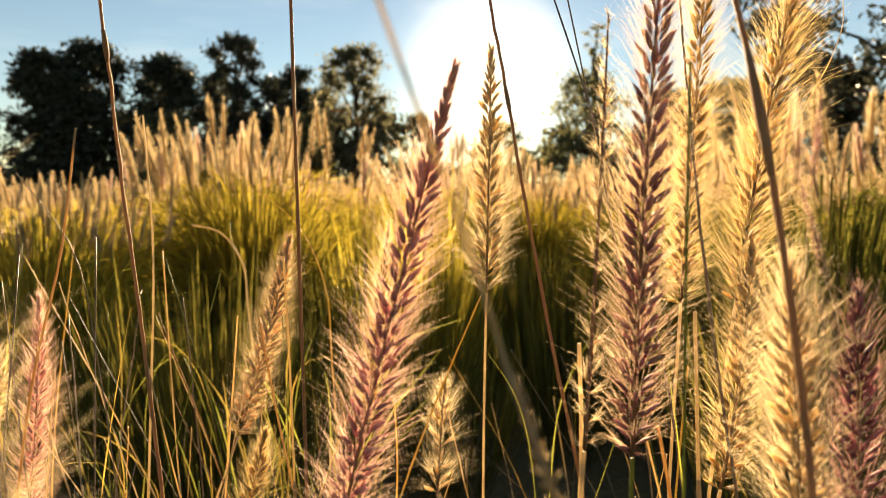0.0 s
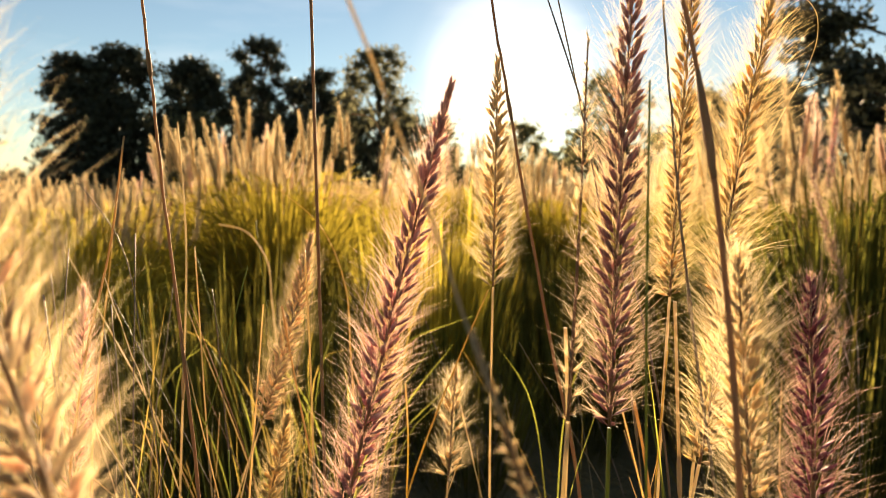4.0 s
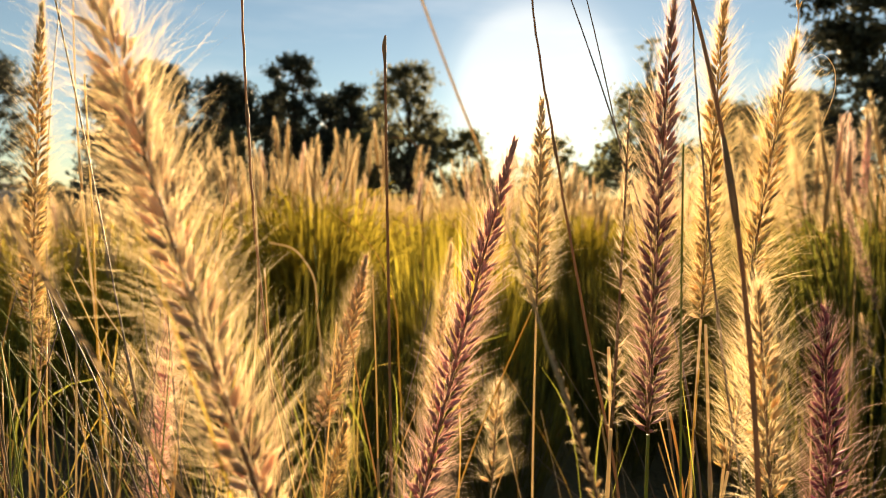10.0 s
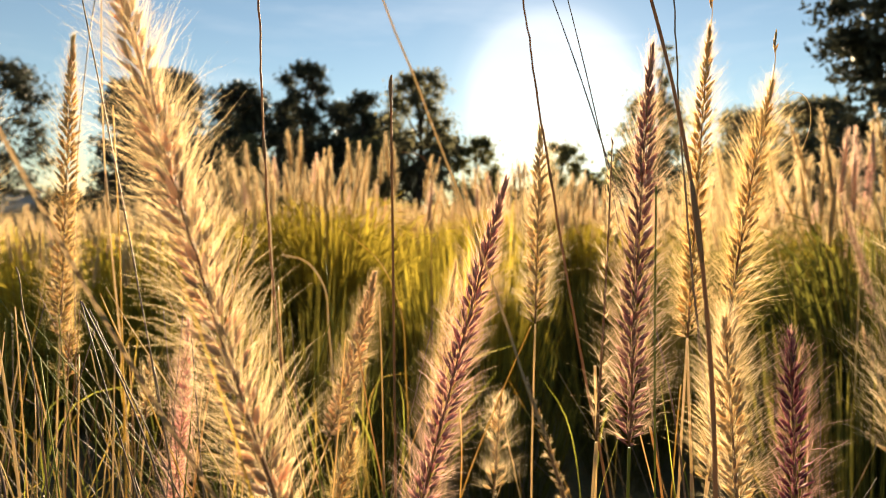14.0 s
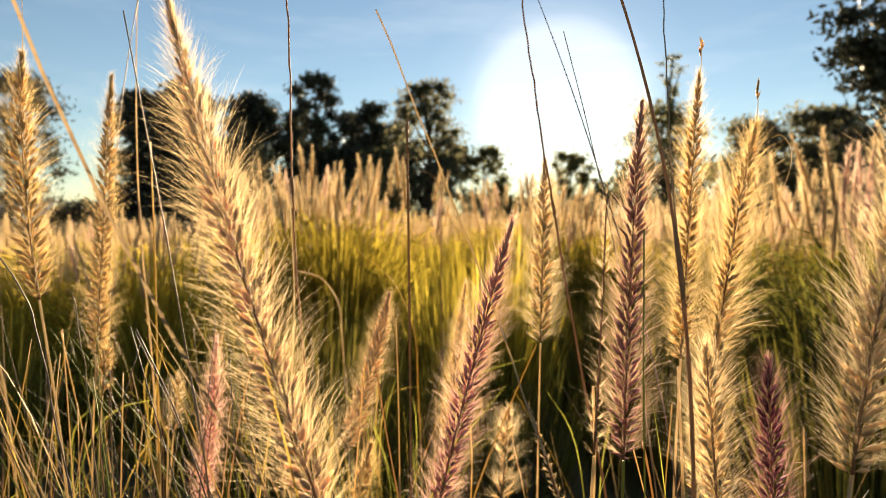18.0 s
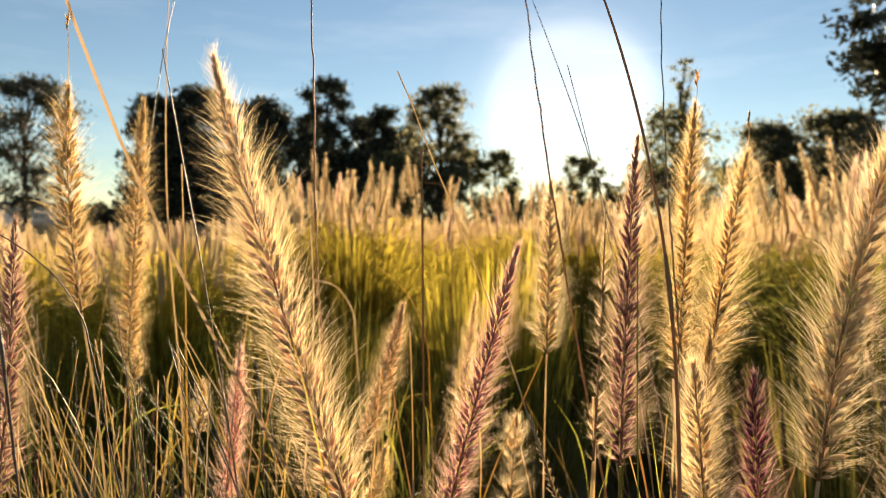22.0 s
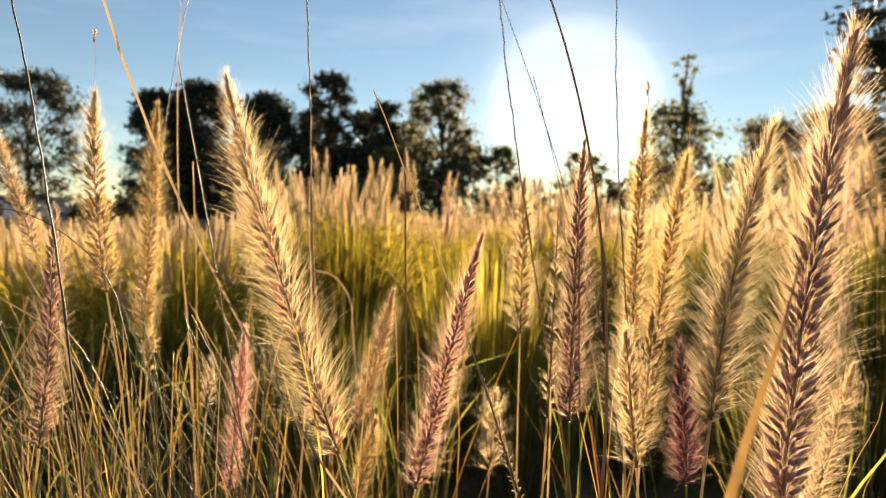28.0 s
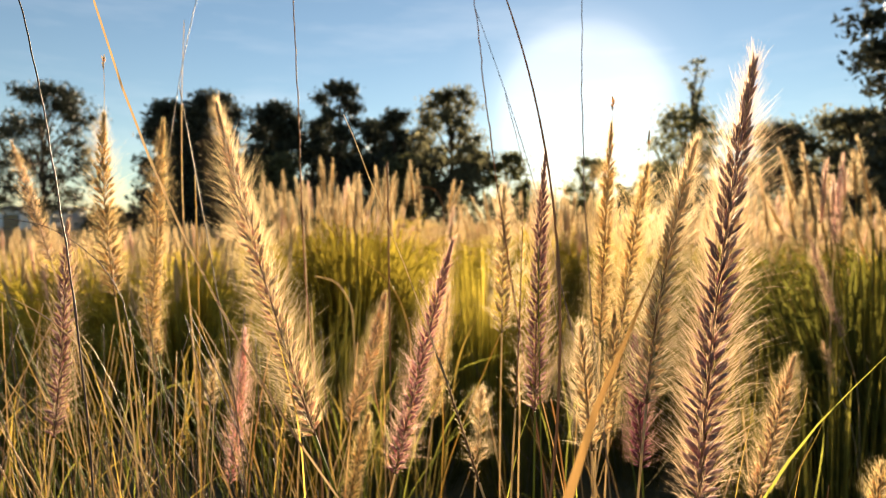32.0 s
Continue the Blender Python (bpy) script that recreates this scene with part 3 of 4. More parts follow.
tree(24.5, 40, 8.4, 8.0, LEAF_DARK, "dark bushy tree at the field's edge", 34, 8000, 0.05, 0.21, 0.5, lump=0.2)
tree(13.3, 18, 10.4, 12.2, LEAF_DARK, "nearer dark tree with long drooping leafy boughs", 56, 26000, 0.2, 0.17, 0.3, lump=0.095, flat=0.5)
# lower dark trees that close the gaps of the first row
for x, y, h, w in ((-19.8, 45, 9.9, 5.2), (-15.9, 46, 9.4, 5.0), (-12.0, 46, 9.3, 4.8), (-8.9, 46, 8.4, 4.6), (-26.6, 45, 7.6, 4.6), (21.4, 44, 8.6, 5.6)):
    tree(x, y, h, w, LEAF_DARK, "dark tree standing in the row behind the grass field", 32, 6400, 0.02, 0.22, 0.4, lump=0.22)


def far_hedge():
    rng = np.random.default_rng(77)
    k = 520
    x = np.linspace(-60, 60, k) + rng.normal(0, 0.5, k)
    top = np.interp(x, [-60, -28, -26.2, -4, -2, 6, 8, 60], [2.6, 2.6, 8.0, 7.4, 3.0, 3.0, 6.4, 7.0])
    c = np.stack([x, 48 + rng.normal(0, 1.0, k), top * rng.random(k) ** 0.8 * 0.9], 1)
    ob = new("far_hedge", to_mesh("far_hedge", *leaf_cloud(c, rng.uniform(0.9, 1.6, k), 60000, 0.3, rng), LEAF_DARK))
    tagged(ob, "dark belt of shrubs along the far edge of the field", "hedge", kind="stuff")


far_hedge()


def far_house():
    """A pale low building half hidden by the tree at the field's edge."""
    wall_m = plant("pale_plaster", (0.72, 0.74, 0.76), None, 0.0, 0.05, 0.8)
    roof_m = plant("grey_roof", (0.16, 0.16, 0.17), None, 0.0, 0.1, 0.8)
    glass = plant("dark_pane", (0.03, 0.035, 0.045), None, 0.0, 0.05, 0.15, gloss=0.6)
    thing = tagged(new("house"), "white low building seen through the branches", "house")
    thing.location = (-40.5, 46, 0)

    def box(name, lo, hi, mat, parent):
        bm = bmesh.new()
        bmesh.ops.create_cube(bm, size=1)
        for q in bm.verts:
            q.co = Vector([lo[i] + (q.co[i] + 0.5) * (hi[i] - lo[i]) for i in range(3)])
        bmesh.ops.bevel(bm, geom=bm.edges[:], offset=0.03, segments=1, affect="EDGES")
        me = bpy.data.meshes.new(name)
        bm.to_mesh(me)
        bm.free()
        me.uv_layers.new(name="UVMap")
        me.materials.append(mat)
        return part(name, me, parent)
    w = box("wall", (-5, -2, 0), (3, 2, 2.7), wall_m, thing)
    box("roof", (-5.3, -2.4, 2.7), (3.3, 2.4, 2.95), roof_m, thing)
    for i in range(3):
        box("window", (-3.8 + i * 2.6, -2.06, 1.1), (-2.4 + i * 2.6, -1.99, 2.3), glass, w)


far_house()

# ---- tussocks of the field ----
FIELD_HAIR = plant("field_bristle", (0.47, 0.35, 0.19), (0.66, 0.52, 0.32), 0.6, 0.25, 0.7, gloss=0.0)
FIELD_ROSY = plant("field_rosy_bristle", (0.52, 0.34, 0.26), (0.72, 0.54, 0.42), 0.62, 0.25, 0.5)
# Blade uv starts at the point: the second, darker colour is at the foot.
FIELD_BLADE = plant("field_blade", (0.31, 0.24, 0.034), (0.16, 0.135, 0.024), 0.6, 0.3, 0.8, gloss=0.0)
# shade low among the mounds is put into this darker colour
SHADED_LOW_BLADE = plant("shaded_low_blade", (0.17, 0.145, 0.03), (0.06, 0.055, 0.014), 0.45, 0.35, 0.8, gloss=0.0)
# sunlight on the left mounds is put into this brighter yellow
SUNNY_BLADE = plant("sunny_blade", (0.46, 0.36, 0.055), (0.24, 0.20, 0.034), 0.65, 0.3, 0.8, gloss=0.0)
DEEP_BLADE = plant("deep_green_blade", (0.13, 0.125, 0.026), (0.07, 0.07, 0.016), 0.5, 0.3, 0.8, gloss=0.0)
FIELD_STEM = plant("field_stem", (0.40, 0.27, 0.09), (0.22, 0.20, 0.05), 0.3, 0.25, 0.5)


def tussock(rng, ears, blades, leaf_top, ear_top, radius, detail):
    """Blade mound, stems and ears of one tussock round the origin."""
    droop = 1.0 if ears else 0.25
    bl, sm, er, ro = Soup(), Soup(), [], []
    single = []
    for _ in range(blades):
        an, r = rng.uniform(0, 2 * np.pi), radius * 0.35 * rng.random() ** 0.5
        out = rng.uniform(0.1, 1.0)
        h = leaf_top * rng.uniform(0.55, 1.08) * (1 - 0.25 * out ** 2)
        d = np.array([np.cos(an), np.sin(an), 0])
        b0 = d * r
        top = b0 + d * radius * out * 0.75 * (0.4 + 0.6 * droop) + (0, 0, h)
        end = top + d * radius * rng.uniform(0.1, 0.5) * out * droop + (0, 0, -h * rng.uniform(-0.12, 0.2) * out * droop + (1 - droop) * 0.14)
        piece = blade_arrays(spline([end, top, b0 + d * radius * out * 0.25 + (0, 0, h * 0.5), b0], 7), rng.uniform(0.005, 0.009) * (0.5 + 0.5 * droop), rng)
        if not ears and len(single) < 14 and h > leaf_top * 0.85:
            single.append(piece)
        else:
            bl.add(*piece)
    for _ in range(ears):
        an, r = rng.uniform(0, 2 * np.pi), radius * rng.random() ** 0.6
        d = np.array([np.cos(an), np.sin(an), 0])
        L = rng.uniform(0.15, 0.26)
        h = ear_top * rng.uniform(0.88, 1.05) - L * 0.4 - 0.12 * (r / radius) ** 2
        b0 = d * r * 0.35
        a = d * r + (0, 0, h - L * 0.5)
        lean = unit(np.array([d[0] * 0.25 * r / radius, d[1] * 0.25 * r / radius, 1.0]) + rng.normal(0, 0.1, 3))
        b = a + lean * L
        sm.add(*tube(spline([a, (a + b0) / 2 + (0, 0, 0.08), b0], 6), np.linspace(0.0011, 0.0018, 6), 4))
        soup = Soup()
        (ro if rng.random() < (0.09 if detail > 100 else 0.06) else er).append(soup)
        n = detail
        s = rng.random(n)
        ph = rng.uniform(0, 2 * np.pi, n)
        r1 = unit(np.cross(lean, (0.3, 0.9, 0.1)))
        r2 = np.cross(lean, r1)
        rad = np.cos(ph)[:, None] * r1 + np.sin(ph)[:, None] * r2
        body = np.clip(s / 0.08, 0.5, 1) * np.clip((1.02 - s) / 0.4, 0.2, 1)
        t2 = np.radians(np.interp(s, [0, 0.3, 1], [65, 45, 18]) + rng.normal(0, 9, n))
        al = unit(lean * np.cos(t2)[:, None] + rad * np.sin(t2)[:, None])
        soup.add(*hairs(a + lean * (s * L)[:, None], al, 0.040 * (0.4 + 0.6 * body) * rng.uniform(0.5, 1.15, n), np.full(n, 0.0005 if detail > 100 else 0.0009), rad, rng))
        soup.add(*spindles(a[None] - lean[None] * 0.002, lean[None], np.array([L]), np.array([0.013]), 6, ((0, .5), (.15, 1), (.45, 1), (.75, .7))))
    return bl, sm, er, ro, single


def tussock_thing(sd, ears, blades, leaf_top, ear_top, radius, detail, leaf=None):
    rng = np.random.default_rng(sd)
    bl, sm, er, ro, single = tussock(rng, ears, blades, leaf_top, ear_top, radius, detail)
    thing = tagged(new("grass_tussock"), "dense fountain grass tussock with green blades and buff ears", "grass tussock", "tussocks of the field")
    part("foliage", bl.mesh("foliage", leaf or (FIELD_BLADE if ears else SHADED_LOW_BLADE), smooth=True), thing, "arching yellow-green blades", "stuff")
    if ears:
        part("stem_bundle", sm.mesh("stem_bundle", FIELD_STEM), thing, kind="stuff")
    else:
        tagged(thing, "low leafy green grass tussock without ears")
    for v, t, u in single:
        part("blade", to_mesh("blade", v, t, u, leaf or SHADED_LOW_BLADE, True), thing)
    for words, mat, kind in (("buff bristly ear", FIELD_HAIR, er), ("rosy bristly ear", FIELD_ROSY, ro)):
        if detail > 100:
            for s in kind:
                part("ear", s.mesh("ear", mat), thing, words)
        elif kind:
            all_ears = Soup()
            for s in kind:
                all_ears.add(np.concatenate(s.v), np.concatenate(s.t), np.concatenate(s.u))
            part("ear_cluster", all_ears.mesh("ear_cluster", mat), thing, words + "s", "stuff")
    return thing


def put(ob, first, x, y, rz, s):
    m = pose(x, y, 0, 0, 0, rz) @ Matrix.Diagonal((s, s, s, 1))
    if first:
        ob.matrix_basis = m
        return ob
    c = copy_thing(ob, m)
    c.scale = (s, s, s)
    return c


near_kinds = [tussock_thing(500 + i, 52, 900, 0.95, 1.25, 0.58, 300) for i in range(3)]
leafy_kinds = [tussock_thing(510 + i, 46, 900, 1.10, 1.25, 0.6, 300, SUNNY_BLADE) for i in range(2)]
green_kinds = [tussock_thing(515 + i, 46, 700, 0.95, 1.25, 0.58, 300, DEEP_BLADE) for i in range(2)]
far_kinds = [tussock_thing(520 + i, 52, 300, 0.92, 1.2, 0.62, 80) for i in range(4)]

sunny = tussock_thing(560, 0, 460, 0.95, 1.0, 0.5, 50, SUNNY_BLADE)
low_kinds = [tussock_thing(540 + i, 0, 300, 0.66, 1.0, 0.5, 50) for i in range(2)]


def field():
    rng = np.random.default_rng(9)
    # the tussocks next behind the foreground stalks: x, y, scale
    spots = ((-1.0, 3.4, 1.15), (-1.5, 4.4, 1.1), (0.1, 4.7, 1.1), (0.6, 4.6, 1.0))
    green = ((1.40, 2.25, 1.08), (2.15, 2.7, 1.12), (1.25, 3.6, 1.0), (3.0, 3.8, 1.08))
    leafy = ((-2.5, 4.7, 0.86), (-3.4, 4.6, 0.82), (-1.9, 3.1, 0.86), (-2.8, 3.3, 0.84), (-2.2, 3.9, 0.85), (-3.7, 3.7, 0.83), (-1.62, 2.5, 0.83), (-2.2, 2.6, 0.84))
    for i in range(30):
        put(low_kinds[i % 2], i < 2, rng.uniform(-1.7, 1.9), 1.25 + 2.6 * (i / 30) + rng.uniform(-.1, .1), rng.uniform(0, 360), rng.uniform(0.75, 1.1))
    used = set()
    for i, (x, y, s) in enumerate(spots):
        k = i % 3
        put(near_kinds[k], k not in used, x, y, rng.uniform(0, 360), s)
        used.add(k)
    for i, (x, y, s) in enumerate(leafy):
        put(leafy_kinds[i % 2], i < 2, x, y, rng.uniform(0, 360), s)
    for i, (x, y, s) in enumerate(green):
        put(green_kinds[i % 2], i < 2, x, y, rng.uniform(0, 360), s)
    # a low one in the gap between the mounds, its sunlight put into the colour
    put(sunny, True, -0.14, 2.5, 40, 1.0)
    used = set()
    n = 0
    y = 5.2
    while y < 15:
        half = y * 0.85 + 1.2
        for x in np.arange(-half, half, 0.95 + y * 0.02):
            k = n % 4
            put(far_kinds[k], k not in used, x + rng.uniform(-.3, .3), y + rng.uniform(-.35, .35), rng.uniform(0, 360), rng.uniform(0.94, 1.06) * (0.81 if x < -0.28 * y else 0.97))
            used.add(k)
            n += 1
        y += 0.95 + (y - 5.2) * 0.07


field()


def far_field():
    """The rest of the field, out to the trees."""
    rng = np.random.default_rng(31)
    er, bl = Soup(), Soup()
    n = 6500
    y = 15 + 25 * rng.random(n) ** 0.8
    x = rng.uniform(-1, 1, n) * (y * 0.95 + 2)
    z = rng.uniform(0.74, 0.98, n) + 0.1 * np.sin(x * 0.9) * np.sin(y * 0.7)
    al = unit(np.array([0, 0, 1.0]) + rng.normal(0, 0.14, (n, 3)))
    er.add(*spindles(np.stack([x, y, z], 1), al, rng.uniform(0.16, 0.26, n), rng.uniform(0.035, 0.06, n), 5))
    n = 16000
    y = 15 + 25 * rng.random(n) ** 0.8
    x = rng.uniform(-1, 1, n) * (y * 0.95 + 2)
    al = unit(np.array([0, 0, 1.0]) + rng.normal(0, 0.25, (n, 3)))
    bl.add(*spindles(np.stack([x, y, x * 0], 1), al, rng.uniform(0.7, 0.98, n), rng.uniform(0.02, 0.05, n), 3, ((0, 1), (.5, .8))))
    thing = tagged(new("far_grass"), "far fountain grass of the field with buff ears", "grass", kind="stuff")
    part("ear_cluster", er.mesh("ear_cluster", FIELD_HAIR), thing, kind="stuff")
    part("foliage", bl.mesh("foliage", FIELD_BLADE), thing, kind="stuff")


far_field()

# ---- the foreground stalks ----
# ears, front to back
grass_stalk((-0.058, 0.28, 0.802), (0.005, 0.28, 1.052), (-0.0013, 0), PINK_PURPLE, 0.025, bushy=0.9)
grass_stalk((0.091, 0.295, 0.872), (0.101, 0.295, 1.14), (-0.0018, 0), DARK_PURPLE, 0.030, bushy=0.74)
grass_stalk((0.04, 0.58, 0.907), (0.044, 0.58, 1.125), (0, 0), PALE_GOLD, 0.036, dense=0.8, plump=1.6)
grass_stalk((-0.239, 0.71, 0.717), (-0.173, 0.71, 0.947), (0.0044, 0), TAWNY, 0.031, plump=1.7)
grass_stalk((-0.217, 0.62, 0.606), (-0.18, 0.62, 0.76), (0, 0), GOLD, 0.026, plump=1.4)
grass_stalk((-0.008, 0.675, 0.661), (0.001, 0.675, 0.793), (0, 0), PALE_GOLD, 0.034, dense=0.35, plump=1.7, bushy=1.7)
grass_stalk((-0.398, 0.57, 0.654), (-0.368, 0.57, 0.905), (0.0037, 0), ROSE, 0.028)
grass_stalk((0.2, 0.29, 0.818), (0.192, 0.29, 0.952), (0, 0), DARK_ROSE, 0.028, bushy=0.62)
grass_stalk((0.173, 0.455, 0.918), (0.186, 0.455, 1.195), (-0.0007, 0), GOLD, 0.03, tuft=0.03)
curled = grass_stalk((0.192, 0.41, 0.928), (0.223, 0.41, 1.139), (-0.0021, 0), GOLD, 0.037, tuft=0.035)
curled_awn(curled, [(0.225, 0.42, 1.031), (0.242, 0.42, 1.065), (0.253, 0.42, 1.087), (0.259, 0.42, 1.112), (0.257, 0.42, 1.125), (0.248, 0.42, 1.134), (0.241, 0.42, 1.131)])
grass_stalk((0.168, 0.37, 0.819), (0.181, 0.37, 0.968), (0.0031, 0), GOLD, 0.026)
grass_stalk((0.146, 0.245, 0.849), (0.135, 0.245, 0.969), (0, 0), PALE_GOLD, 0.03)
grass_stalk((-0.083, 0.105, 0.9), (-0.184, 0.145, 1.174), (-0.004, 0), BLOND, 0.032, plump=1.25, bushy=1.1)
grass_stalk((0.209, 0.096, 0.862), (0.24, 0.088, 1.178), (-0.005, 0), MAUVE, 0.037, plump=1.5, bushy=1.1)
grass_stalk((0.181, 0.15, 0.923), (0.214, 0.14, 1.13), (-0.005, 0), PALE_GOLD, 0.032, plump=1.2, bushy=0.95)
grass_stalk((0.314, 0.3, 0.788), (0.348, 0.3, 0.934), (0, 0), TAWNY, 0.022)
grass_stalk((-0.449, 0.37, 0.979), (-0.461, 0.37, 1.212), (-0.0061, 0), GOLD, 0.030, tuft=0.07, plump=1.5)
grass_stalk((-0.539, 0.58, 0.88), (-0.51, 0.58, 1.239), (-0.0006, 0), GOLD, 0.030, plump=1.5)
grass_stalk((-0.651, 0.5, 1.017), (-0.714, 0.5, 1.2), (0, 0), TAWNY, 0.02)
grass_stalk((-0.432, 0.24, 0.837), (-0.41, 0.24, 1.072), (0.0027, 0), PURPLE_DRY, 0.027, bushy=0.6)
grass_stalk((0.047, 0.128, 0.86), (0.015, 0.124, 0.962), (0, 0), PALE_GOLD, 0.003, plump=0.42, bushy=0.3)
grass_stalk((-0.095, 0.75, 0.719), (-0.064, 0.75, 0.962), (0, 0), GOLD, 0.024)
grass_stalk((0.07, 0.305, 0.871), (0.078, 0.305, 1.083), (0.0007, 0), PALE_GOLD, 0.012, dense=0.1, plump=0.5)
grass_stalk((-0.546, 0.6, 0.82), (-0.539, 0.6, 0.903), (0, 0), GOLD, 0.02, dense=0.6)
grass_stalk((-0.474, 0.65, 0.751), (-0.465, 0.65, 0.838), (0, 0), PALE_GOLD, 0.02, dense=0.6)
grass_stalk((0.472, 0.4, 0.709), (0.481, 0.4, 0.795), (0, 0), GOLD, 0.022)
grass_stalk((0.924, 1.5, 0.766), (0.824, 1.5, 1.077), (0, 0), PURPLE_DRY, 0.02, dense=0.7)
grass_stalk((0.872, 1.4, 0.648), (0.833, 1.4, 0.766), (0, 0), TAWNY, 0.02, dense=0.6)
grass_stalk((0.988, 1.7, 1.01), (1.002, 1.7, 1.25), (0, 0), ROSE, 0.02, dense=0.7)
# bare stalks
bare_stalk([(-0.013, 0.405, 1.5), (0.049, 0.349, 1.35), (0.091, 0.293, 1.2), (0.112, 0.237, 1.05), (0.111, 0.181, 0.9), (0.1, 0.144, 0.8)], 0.0007, 0.0014, BROWN_STALK)
bare_stalk([(-0.017, 0.571, 1.6), (-0.007, 0.553, 1.5), (0.009, 0.526, 1.35), (0.028, 0.499, 1.2), (0.051, 0.472, 1.05), (0.076, 0.445, 0.9), (0.095, 0.427, 0.8)], 0.0005, 0.0014, BROWN_STALK, wavy=0.0022)
bare_stalk([(0.15, 0.462, 1.39), (0.148, 0.444, 1.3), (0.148, 0.425, 1.2), (0.152, 0.396, 1.05), (0.162, 0.368, 0.9), (0.172, 0.348, 0.8)], 0.0005, 0.0011, GREY_STALK, wavy=0.001)
leaf_blade([(-0.242, 0.016, 1.4), (-0.233, 0.029, 1.3), (-0.213, 0.042, 1.2), (-0.182, 0.055, 1.1), (-0.139, 0.068, 1.0), (-0.085, 0.081, 0.9), (-0.02, 0.094, 0.8)], 0.0023, STRAW_BLADE, facing=(0.25, 0.96, 0.1))
bare_stalk([(-0.061, 0.116, 1.158), (-0.049, 0.117, 1.13), (-0.037, 0.118, 1.1), (0.001, 0.122, 1.0), (0.035, 0.127, 0.9), (0.053, 0.129, 0.84)], 0.0004, 0.0008, STRAW_STALK, wavy=0.0007, node=0.3)
bare_stalk([(0.002, 0.558, 1.39), (0.034, 0.532, 1.3), (0.067, 0.504, 1.2), (0.096, 0.475, 1.1), (0.122, 0.446, 1.0), (0.144, 0.418, 0.9)], 0.0004, 0.0010, DARK_STALK)
bare_stalk([(0.053, 0.423, 1.235), (0.075, 0.422, 1.15), (0.098, 0.422, 1.05), (0.118, 0.421, 0.95), (0.136, 0.421, 0.85)], 0.0004, 0.0009, GREY_STALK)
bare_stalk([(-0.362, 0.04, 1.5), (-0.313, 0.041, 1.35), (-0.276, 0.043, 1.2), (-0.251, 0.044, 1.05), (-0.237, 0.046, 0.9), (-0.234, 0.047, 0.8)], 0.0004, 0.0008, DARK_STALK, wavy=0.0014)
bare_stalk([(-0.335, 0.337, 1.24), (-0.319, 0.338, 1.15), (-0.302, 0.34, 1.05), (-0.286, 0.341, 0.95), (-0.271, 0.343, 0.85)], 0.0006, 0.0010, GREY_STALK, node=0.45)
bare_stalk([(-0.499, 0.629, 1.42), (-0.504, 0.627, 1.3), (-0.505, 0.625, 1.2), (-0.503, 0.623, 1.1), (-0.497, 0.621, 1.0), (-0.488, 0.619, 0.9)], 0.0006, 0.0016, STRAW_STALK, node=0.42)
bare_stalk([(-0.458, 0.621, 1.5), (-0.495, 0.617, 1.35), (-0.521, 0.614, 1.2), (-0.532, 0.612, 1.1), (-0.538, 0.61, 1.0), (-0.539, 0.608, 0.9)], 0.0006, 0.0010, GREY_STALK)
bare_stalk([(-0.093, 0.4, 1.147), (-0.092, 0.4, 1.033), (-0.09, 0.4, 0.789)], 0.0011, 0.0013, BROWN_STALK, knob=True)
bare_stalk([(-0.186, 0.32, 1.365), (-0.184, 0.33, 1.266), (-0.189, 0.35, 1.184), (-0.204, 0.4, 1.04), (-0.188, 0.405, 0.805)], 0.0006, 0.0015, BROWN_STALK, wavy=0.001, node=0.34)
bare_stalk([(0.094, 0.245, 1.049), (0.095, 0.245, 0.951), (0.097, 0.245, 0.855)], 0.0005, 0.0009, GREEN_STALK)
bare_stalk([(-0.481, 0.2, 1.082), (-0.39, 0.2, 1.065), (-0.334, 0.2, 1.023), (-0.298, 0.2, 0.898)], 0.0004, 0.0008, DARK_STALK, wavy=0.001)
bare_stalk([(-0.246, 0.8, 1.013), (-0.184, 0.8, 0.96), (-0.15, 0.8, 0.879), (-0.144, 0.8, 0.788)], 0.0007, 0.0016, YELLOW_STALK)
bare_stalk([(0.036, 0.6, 0.901), (0.001, 0.6, 0.818), (-0.045, 0.6, 0.694)], 0.0009, 0.0014, YELLOW_STALK)
bare_stalk([(-0.206, 0.36, 1.037), (-0.219, 0.36, 0.964), (-0.237, 0.36, 0.901), (-0.253, 0.36, 0.819)], 0.0006, 0.0012, ORANGE_STALK)
bare_stalk([(-0.28, 0.6, 1.073), (-0.276, 0.6, 0.966), (-0.285, 0.6, 0.797), (-0.293, 0.6, 0.682)], 0.0008, 0.0014, STRAW_STALK, node=0.4)
bare_stalk([(-0.241, 0.36, 1.012), (-0.214, 0.36, 0.974), (-0.2, 0.36, 0.898), (-0.193, 0.36, 0.82)], 0.0003, 0.0007, GREY_STALK)
bare_stalk([(-0.488, 0.22, 1.007), (-0.395, 0.22, 0.955), (-0.344, 0.22, 0.879), (-0.301, 0.22, 0.785)], 0.0005, 0.0009, STRAW_STALK)
bare_stalk([(-0.332, 0.34, 0.955), (-0.281, 0.34, 0.849), (-0.231, 0.34, 0.739)], 0.0004, 0.0008, DARK_STALK)
bare_stalk([(-0.274, 0.25, 0.974), (-0.248, 0.25, 0.922), (-0.218, 0.25, 0.84)], 0.0005, 0.0009, DARK_STALK)
bare_stalk([(-0.361, 0.3, 0.992), (-0.351, 0.3, 0.915), (-0.342, 0.3, 0.812)], 0.0005, 0.0009, GREY_STALK, wavy=0.001)
bare_stalk([(-0.41, 0.5, 1.147), (-0.407, 0.5, 0.993), (-0.407, 0.5, 0.858), (-0.407, 0.5, 0.717)], 0.0008, 0.0013, YELLOW_STALK)
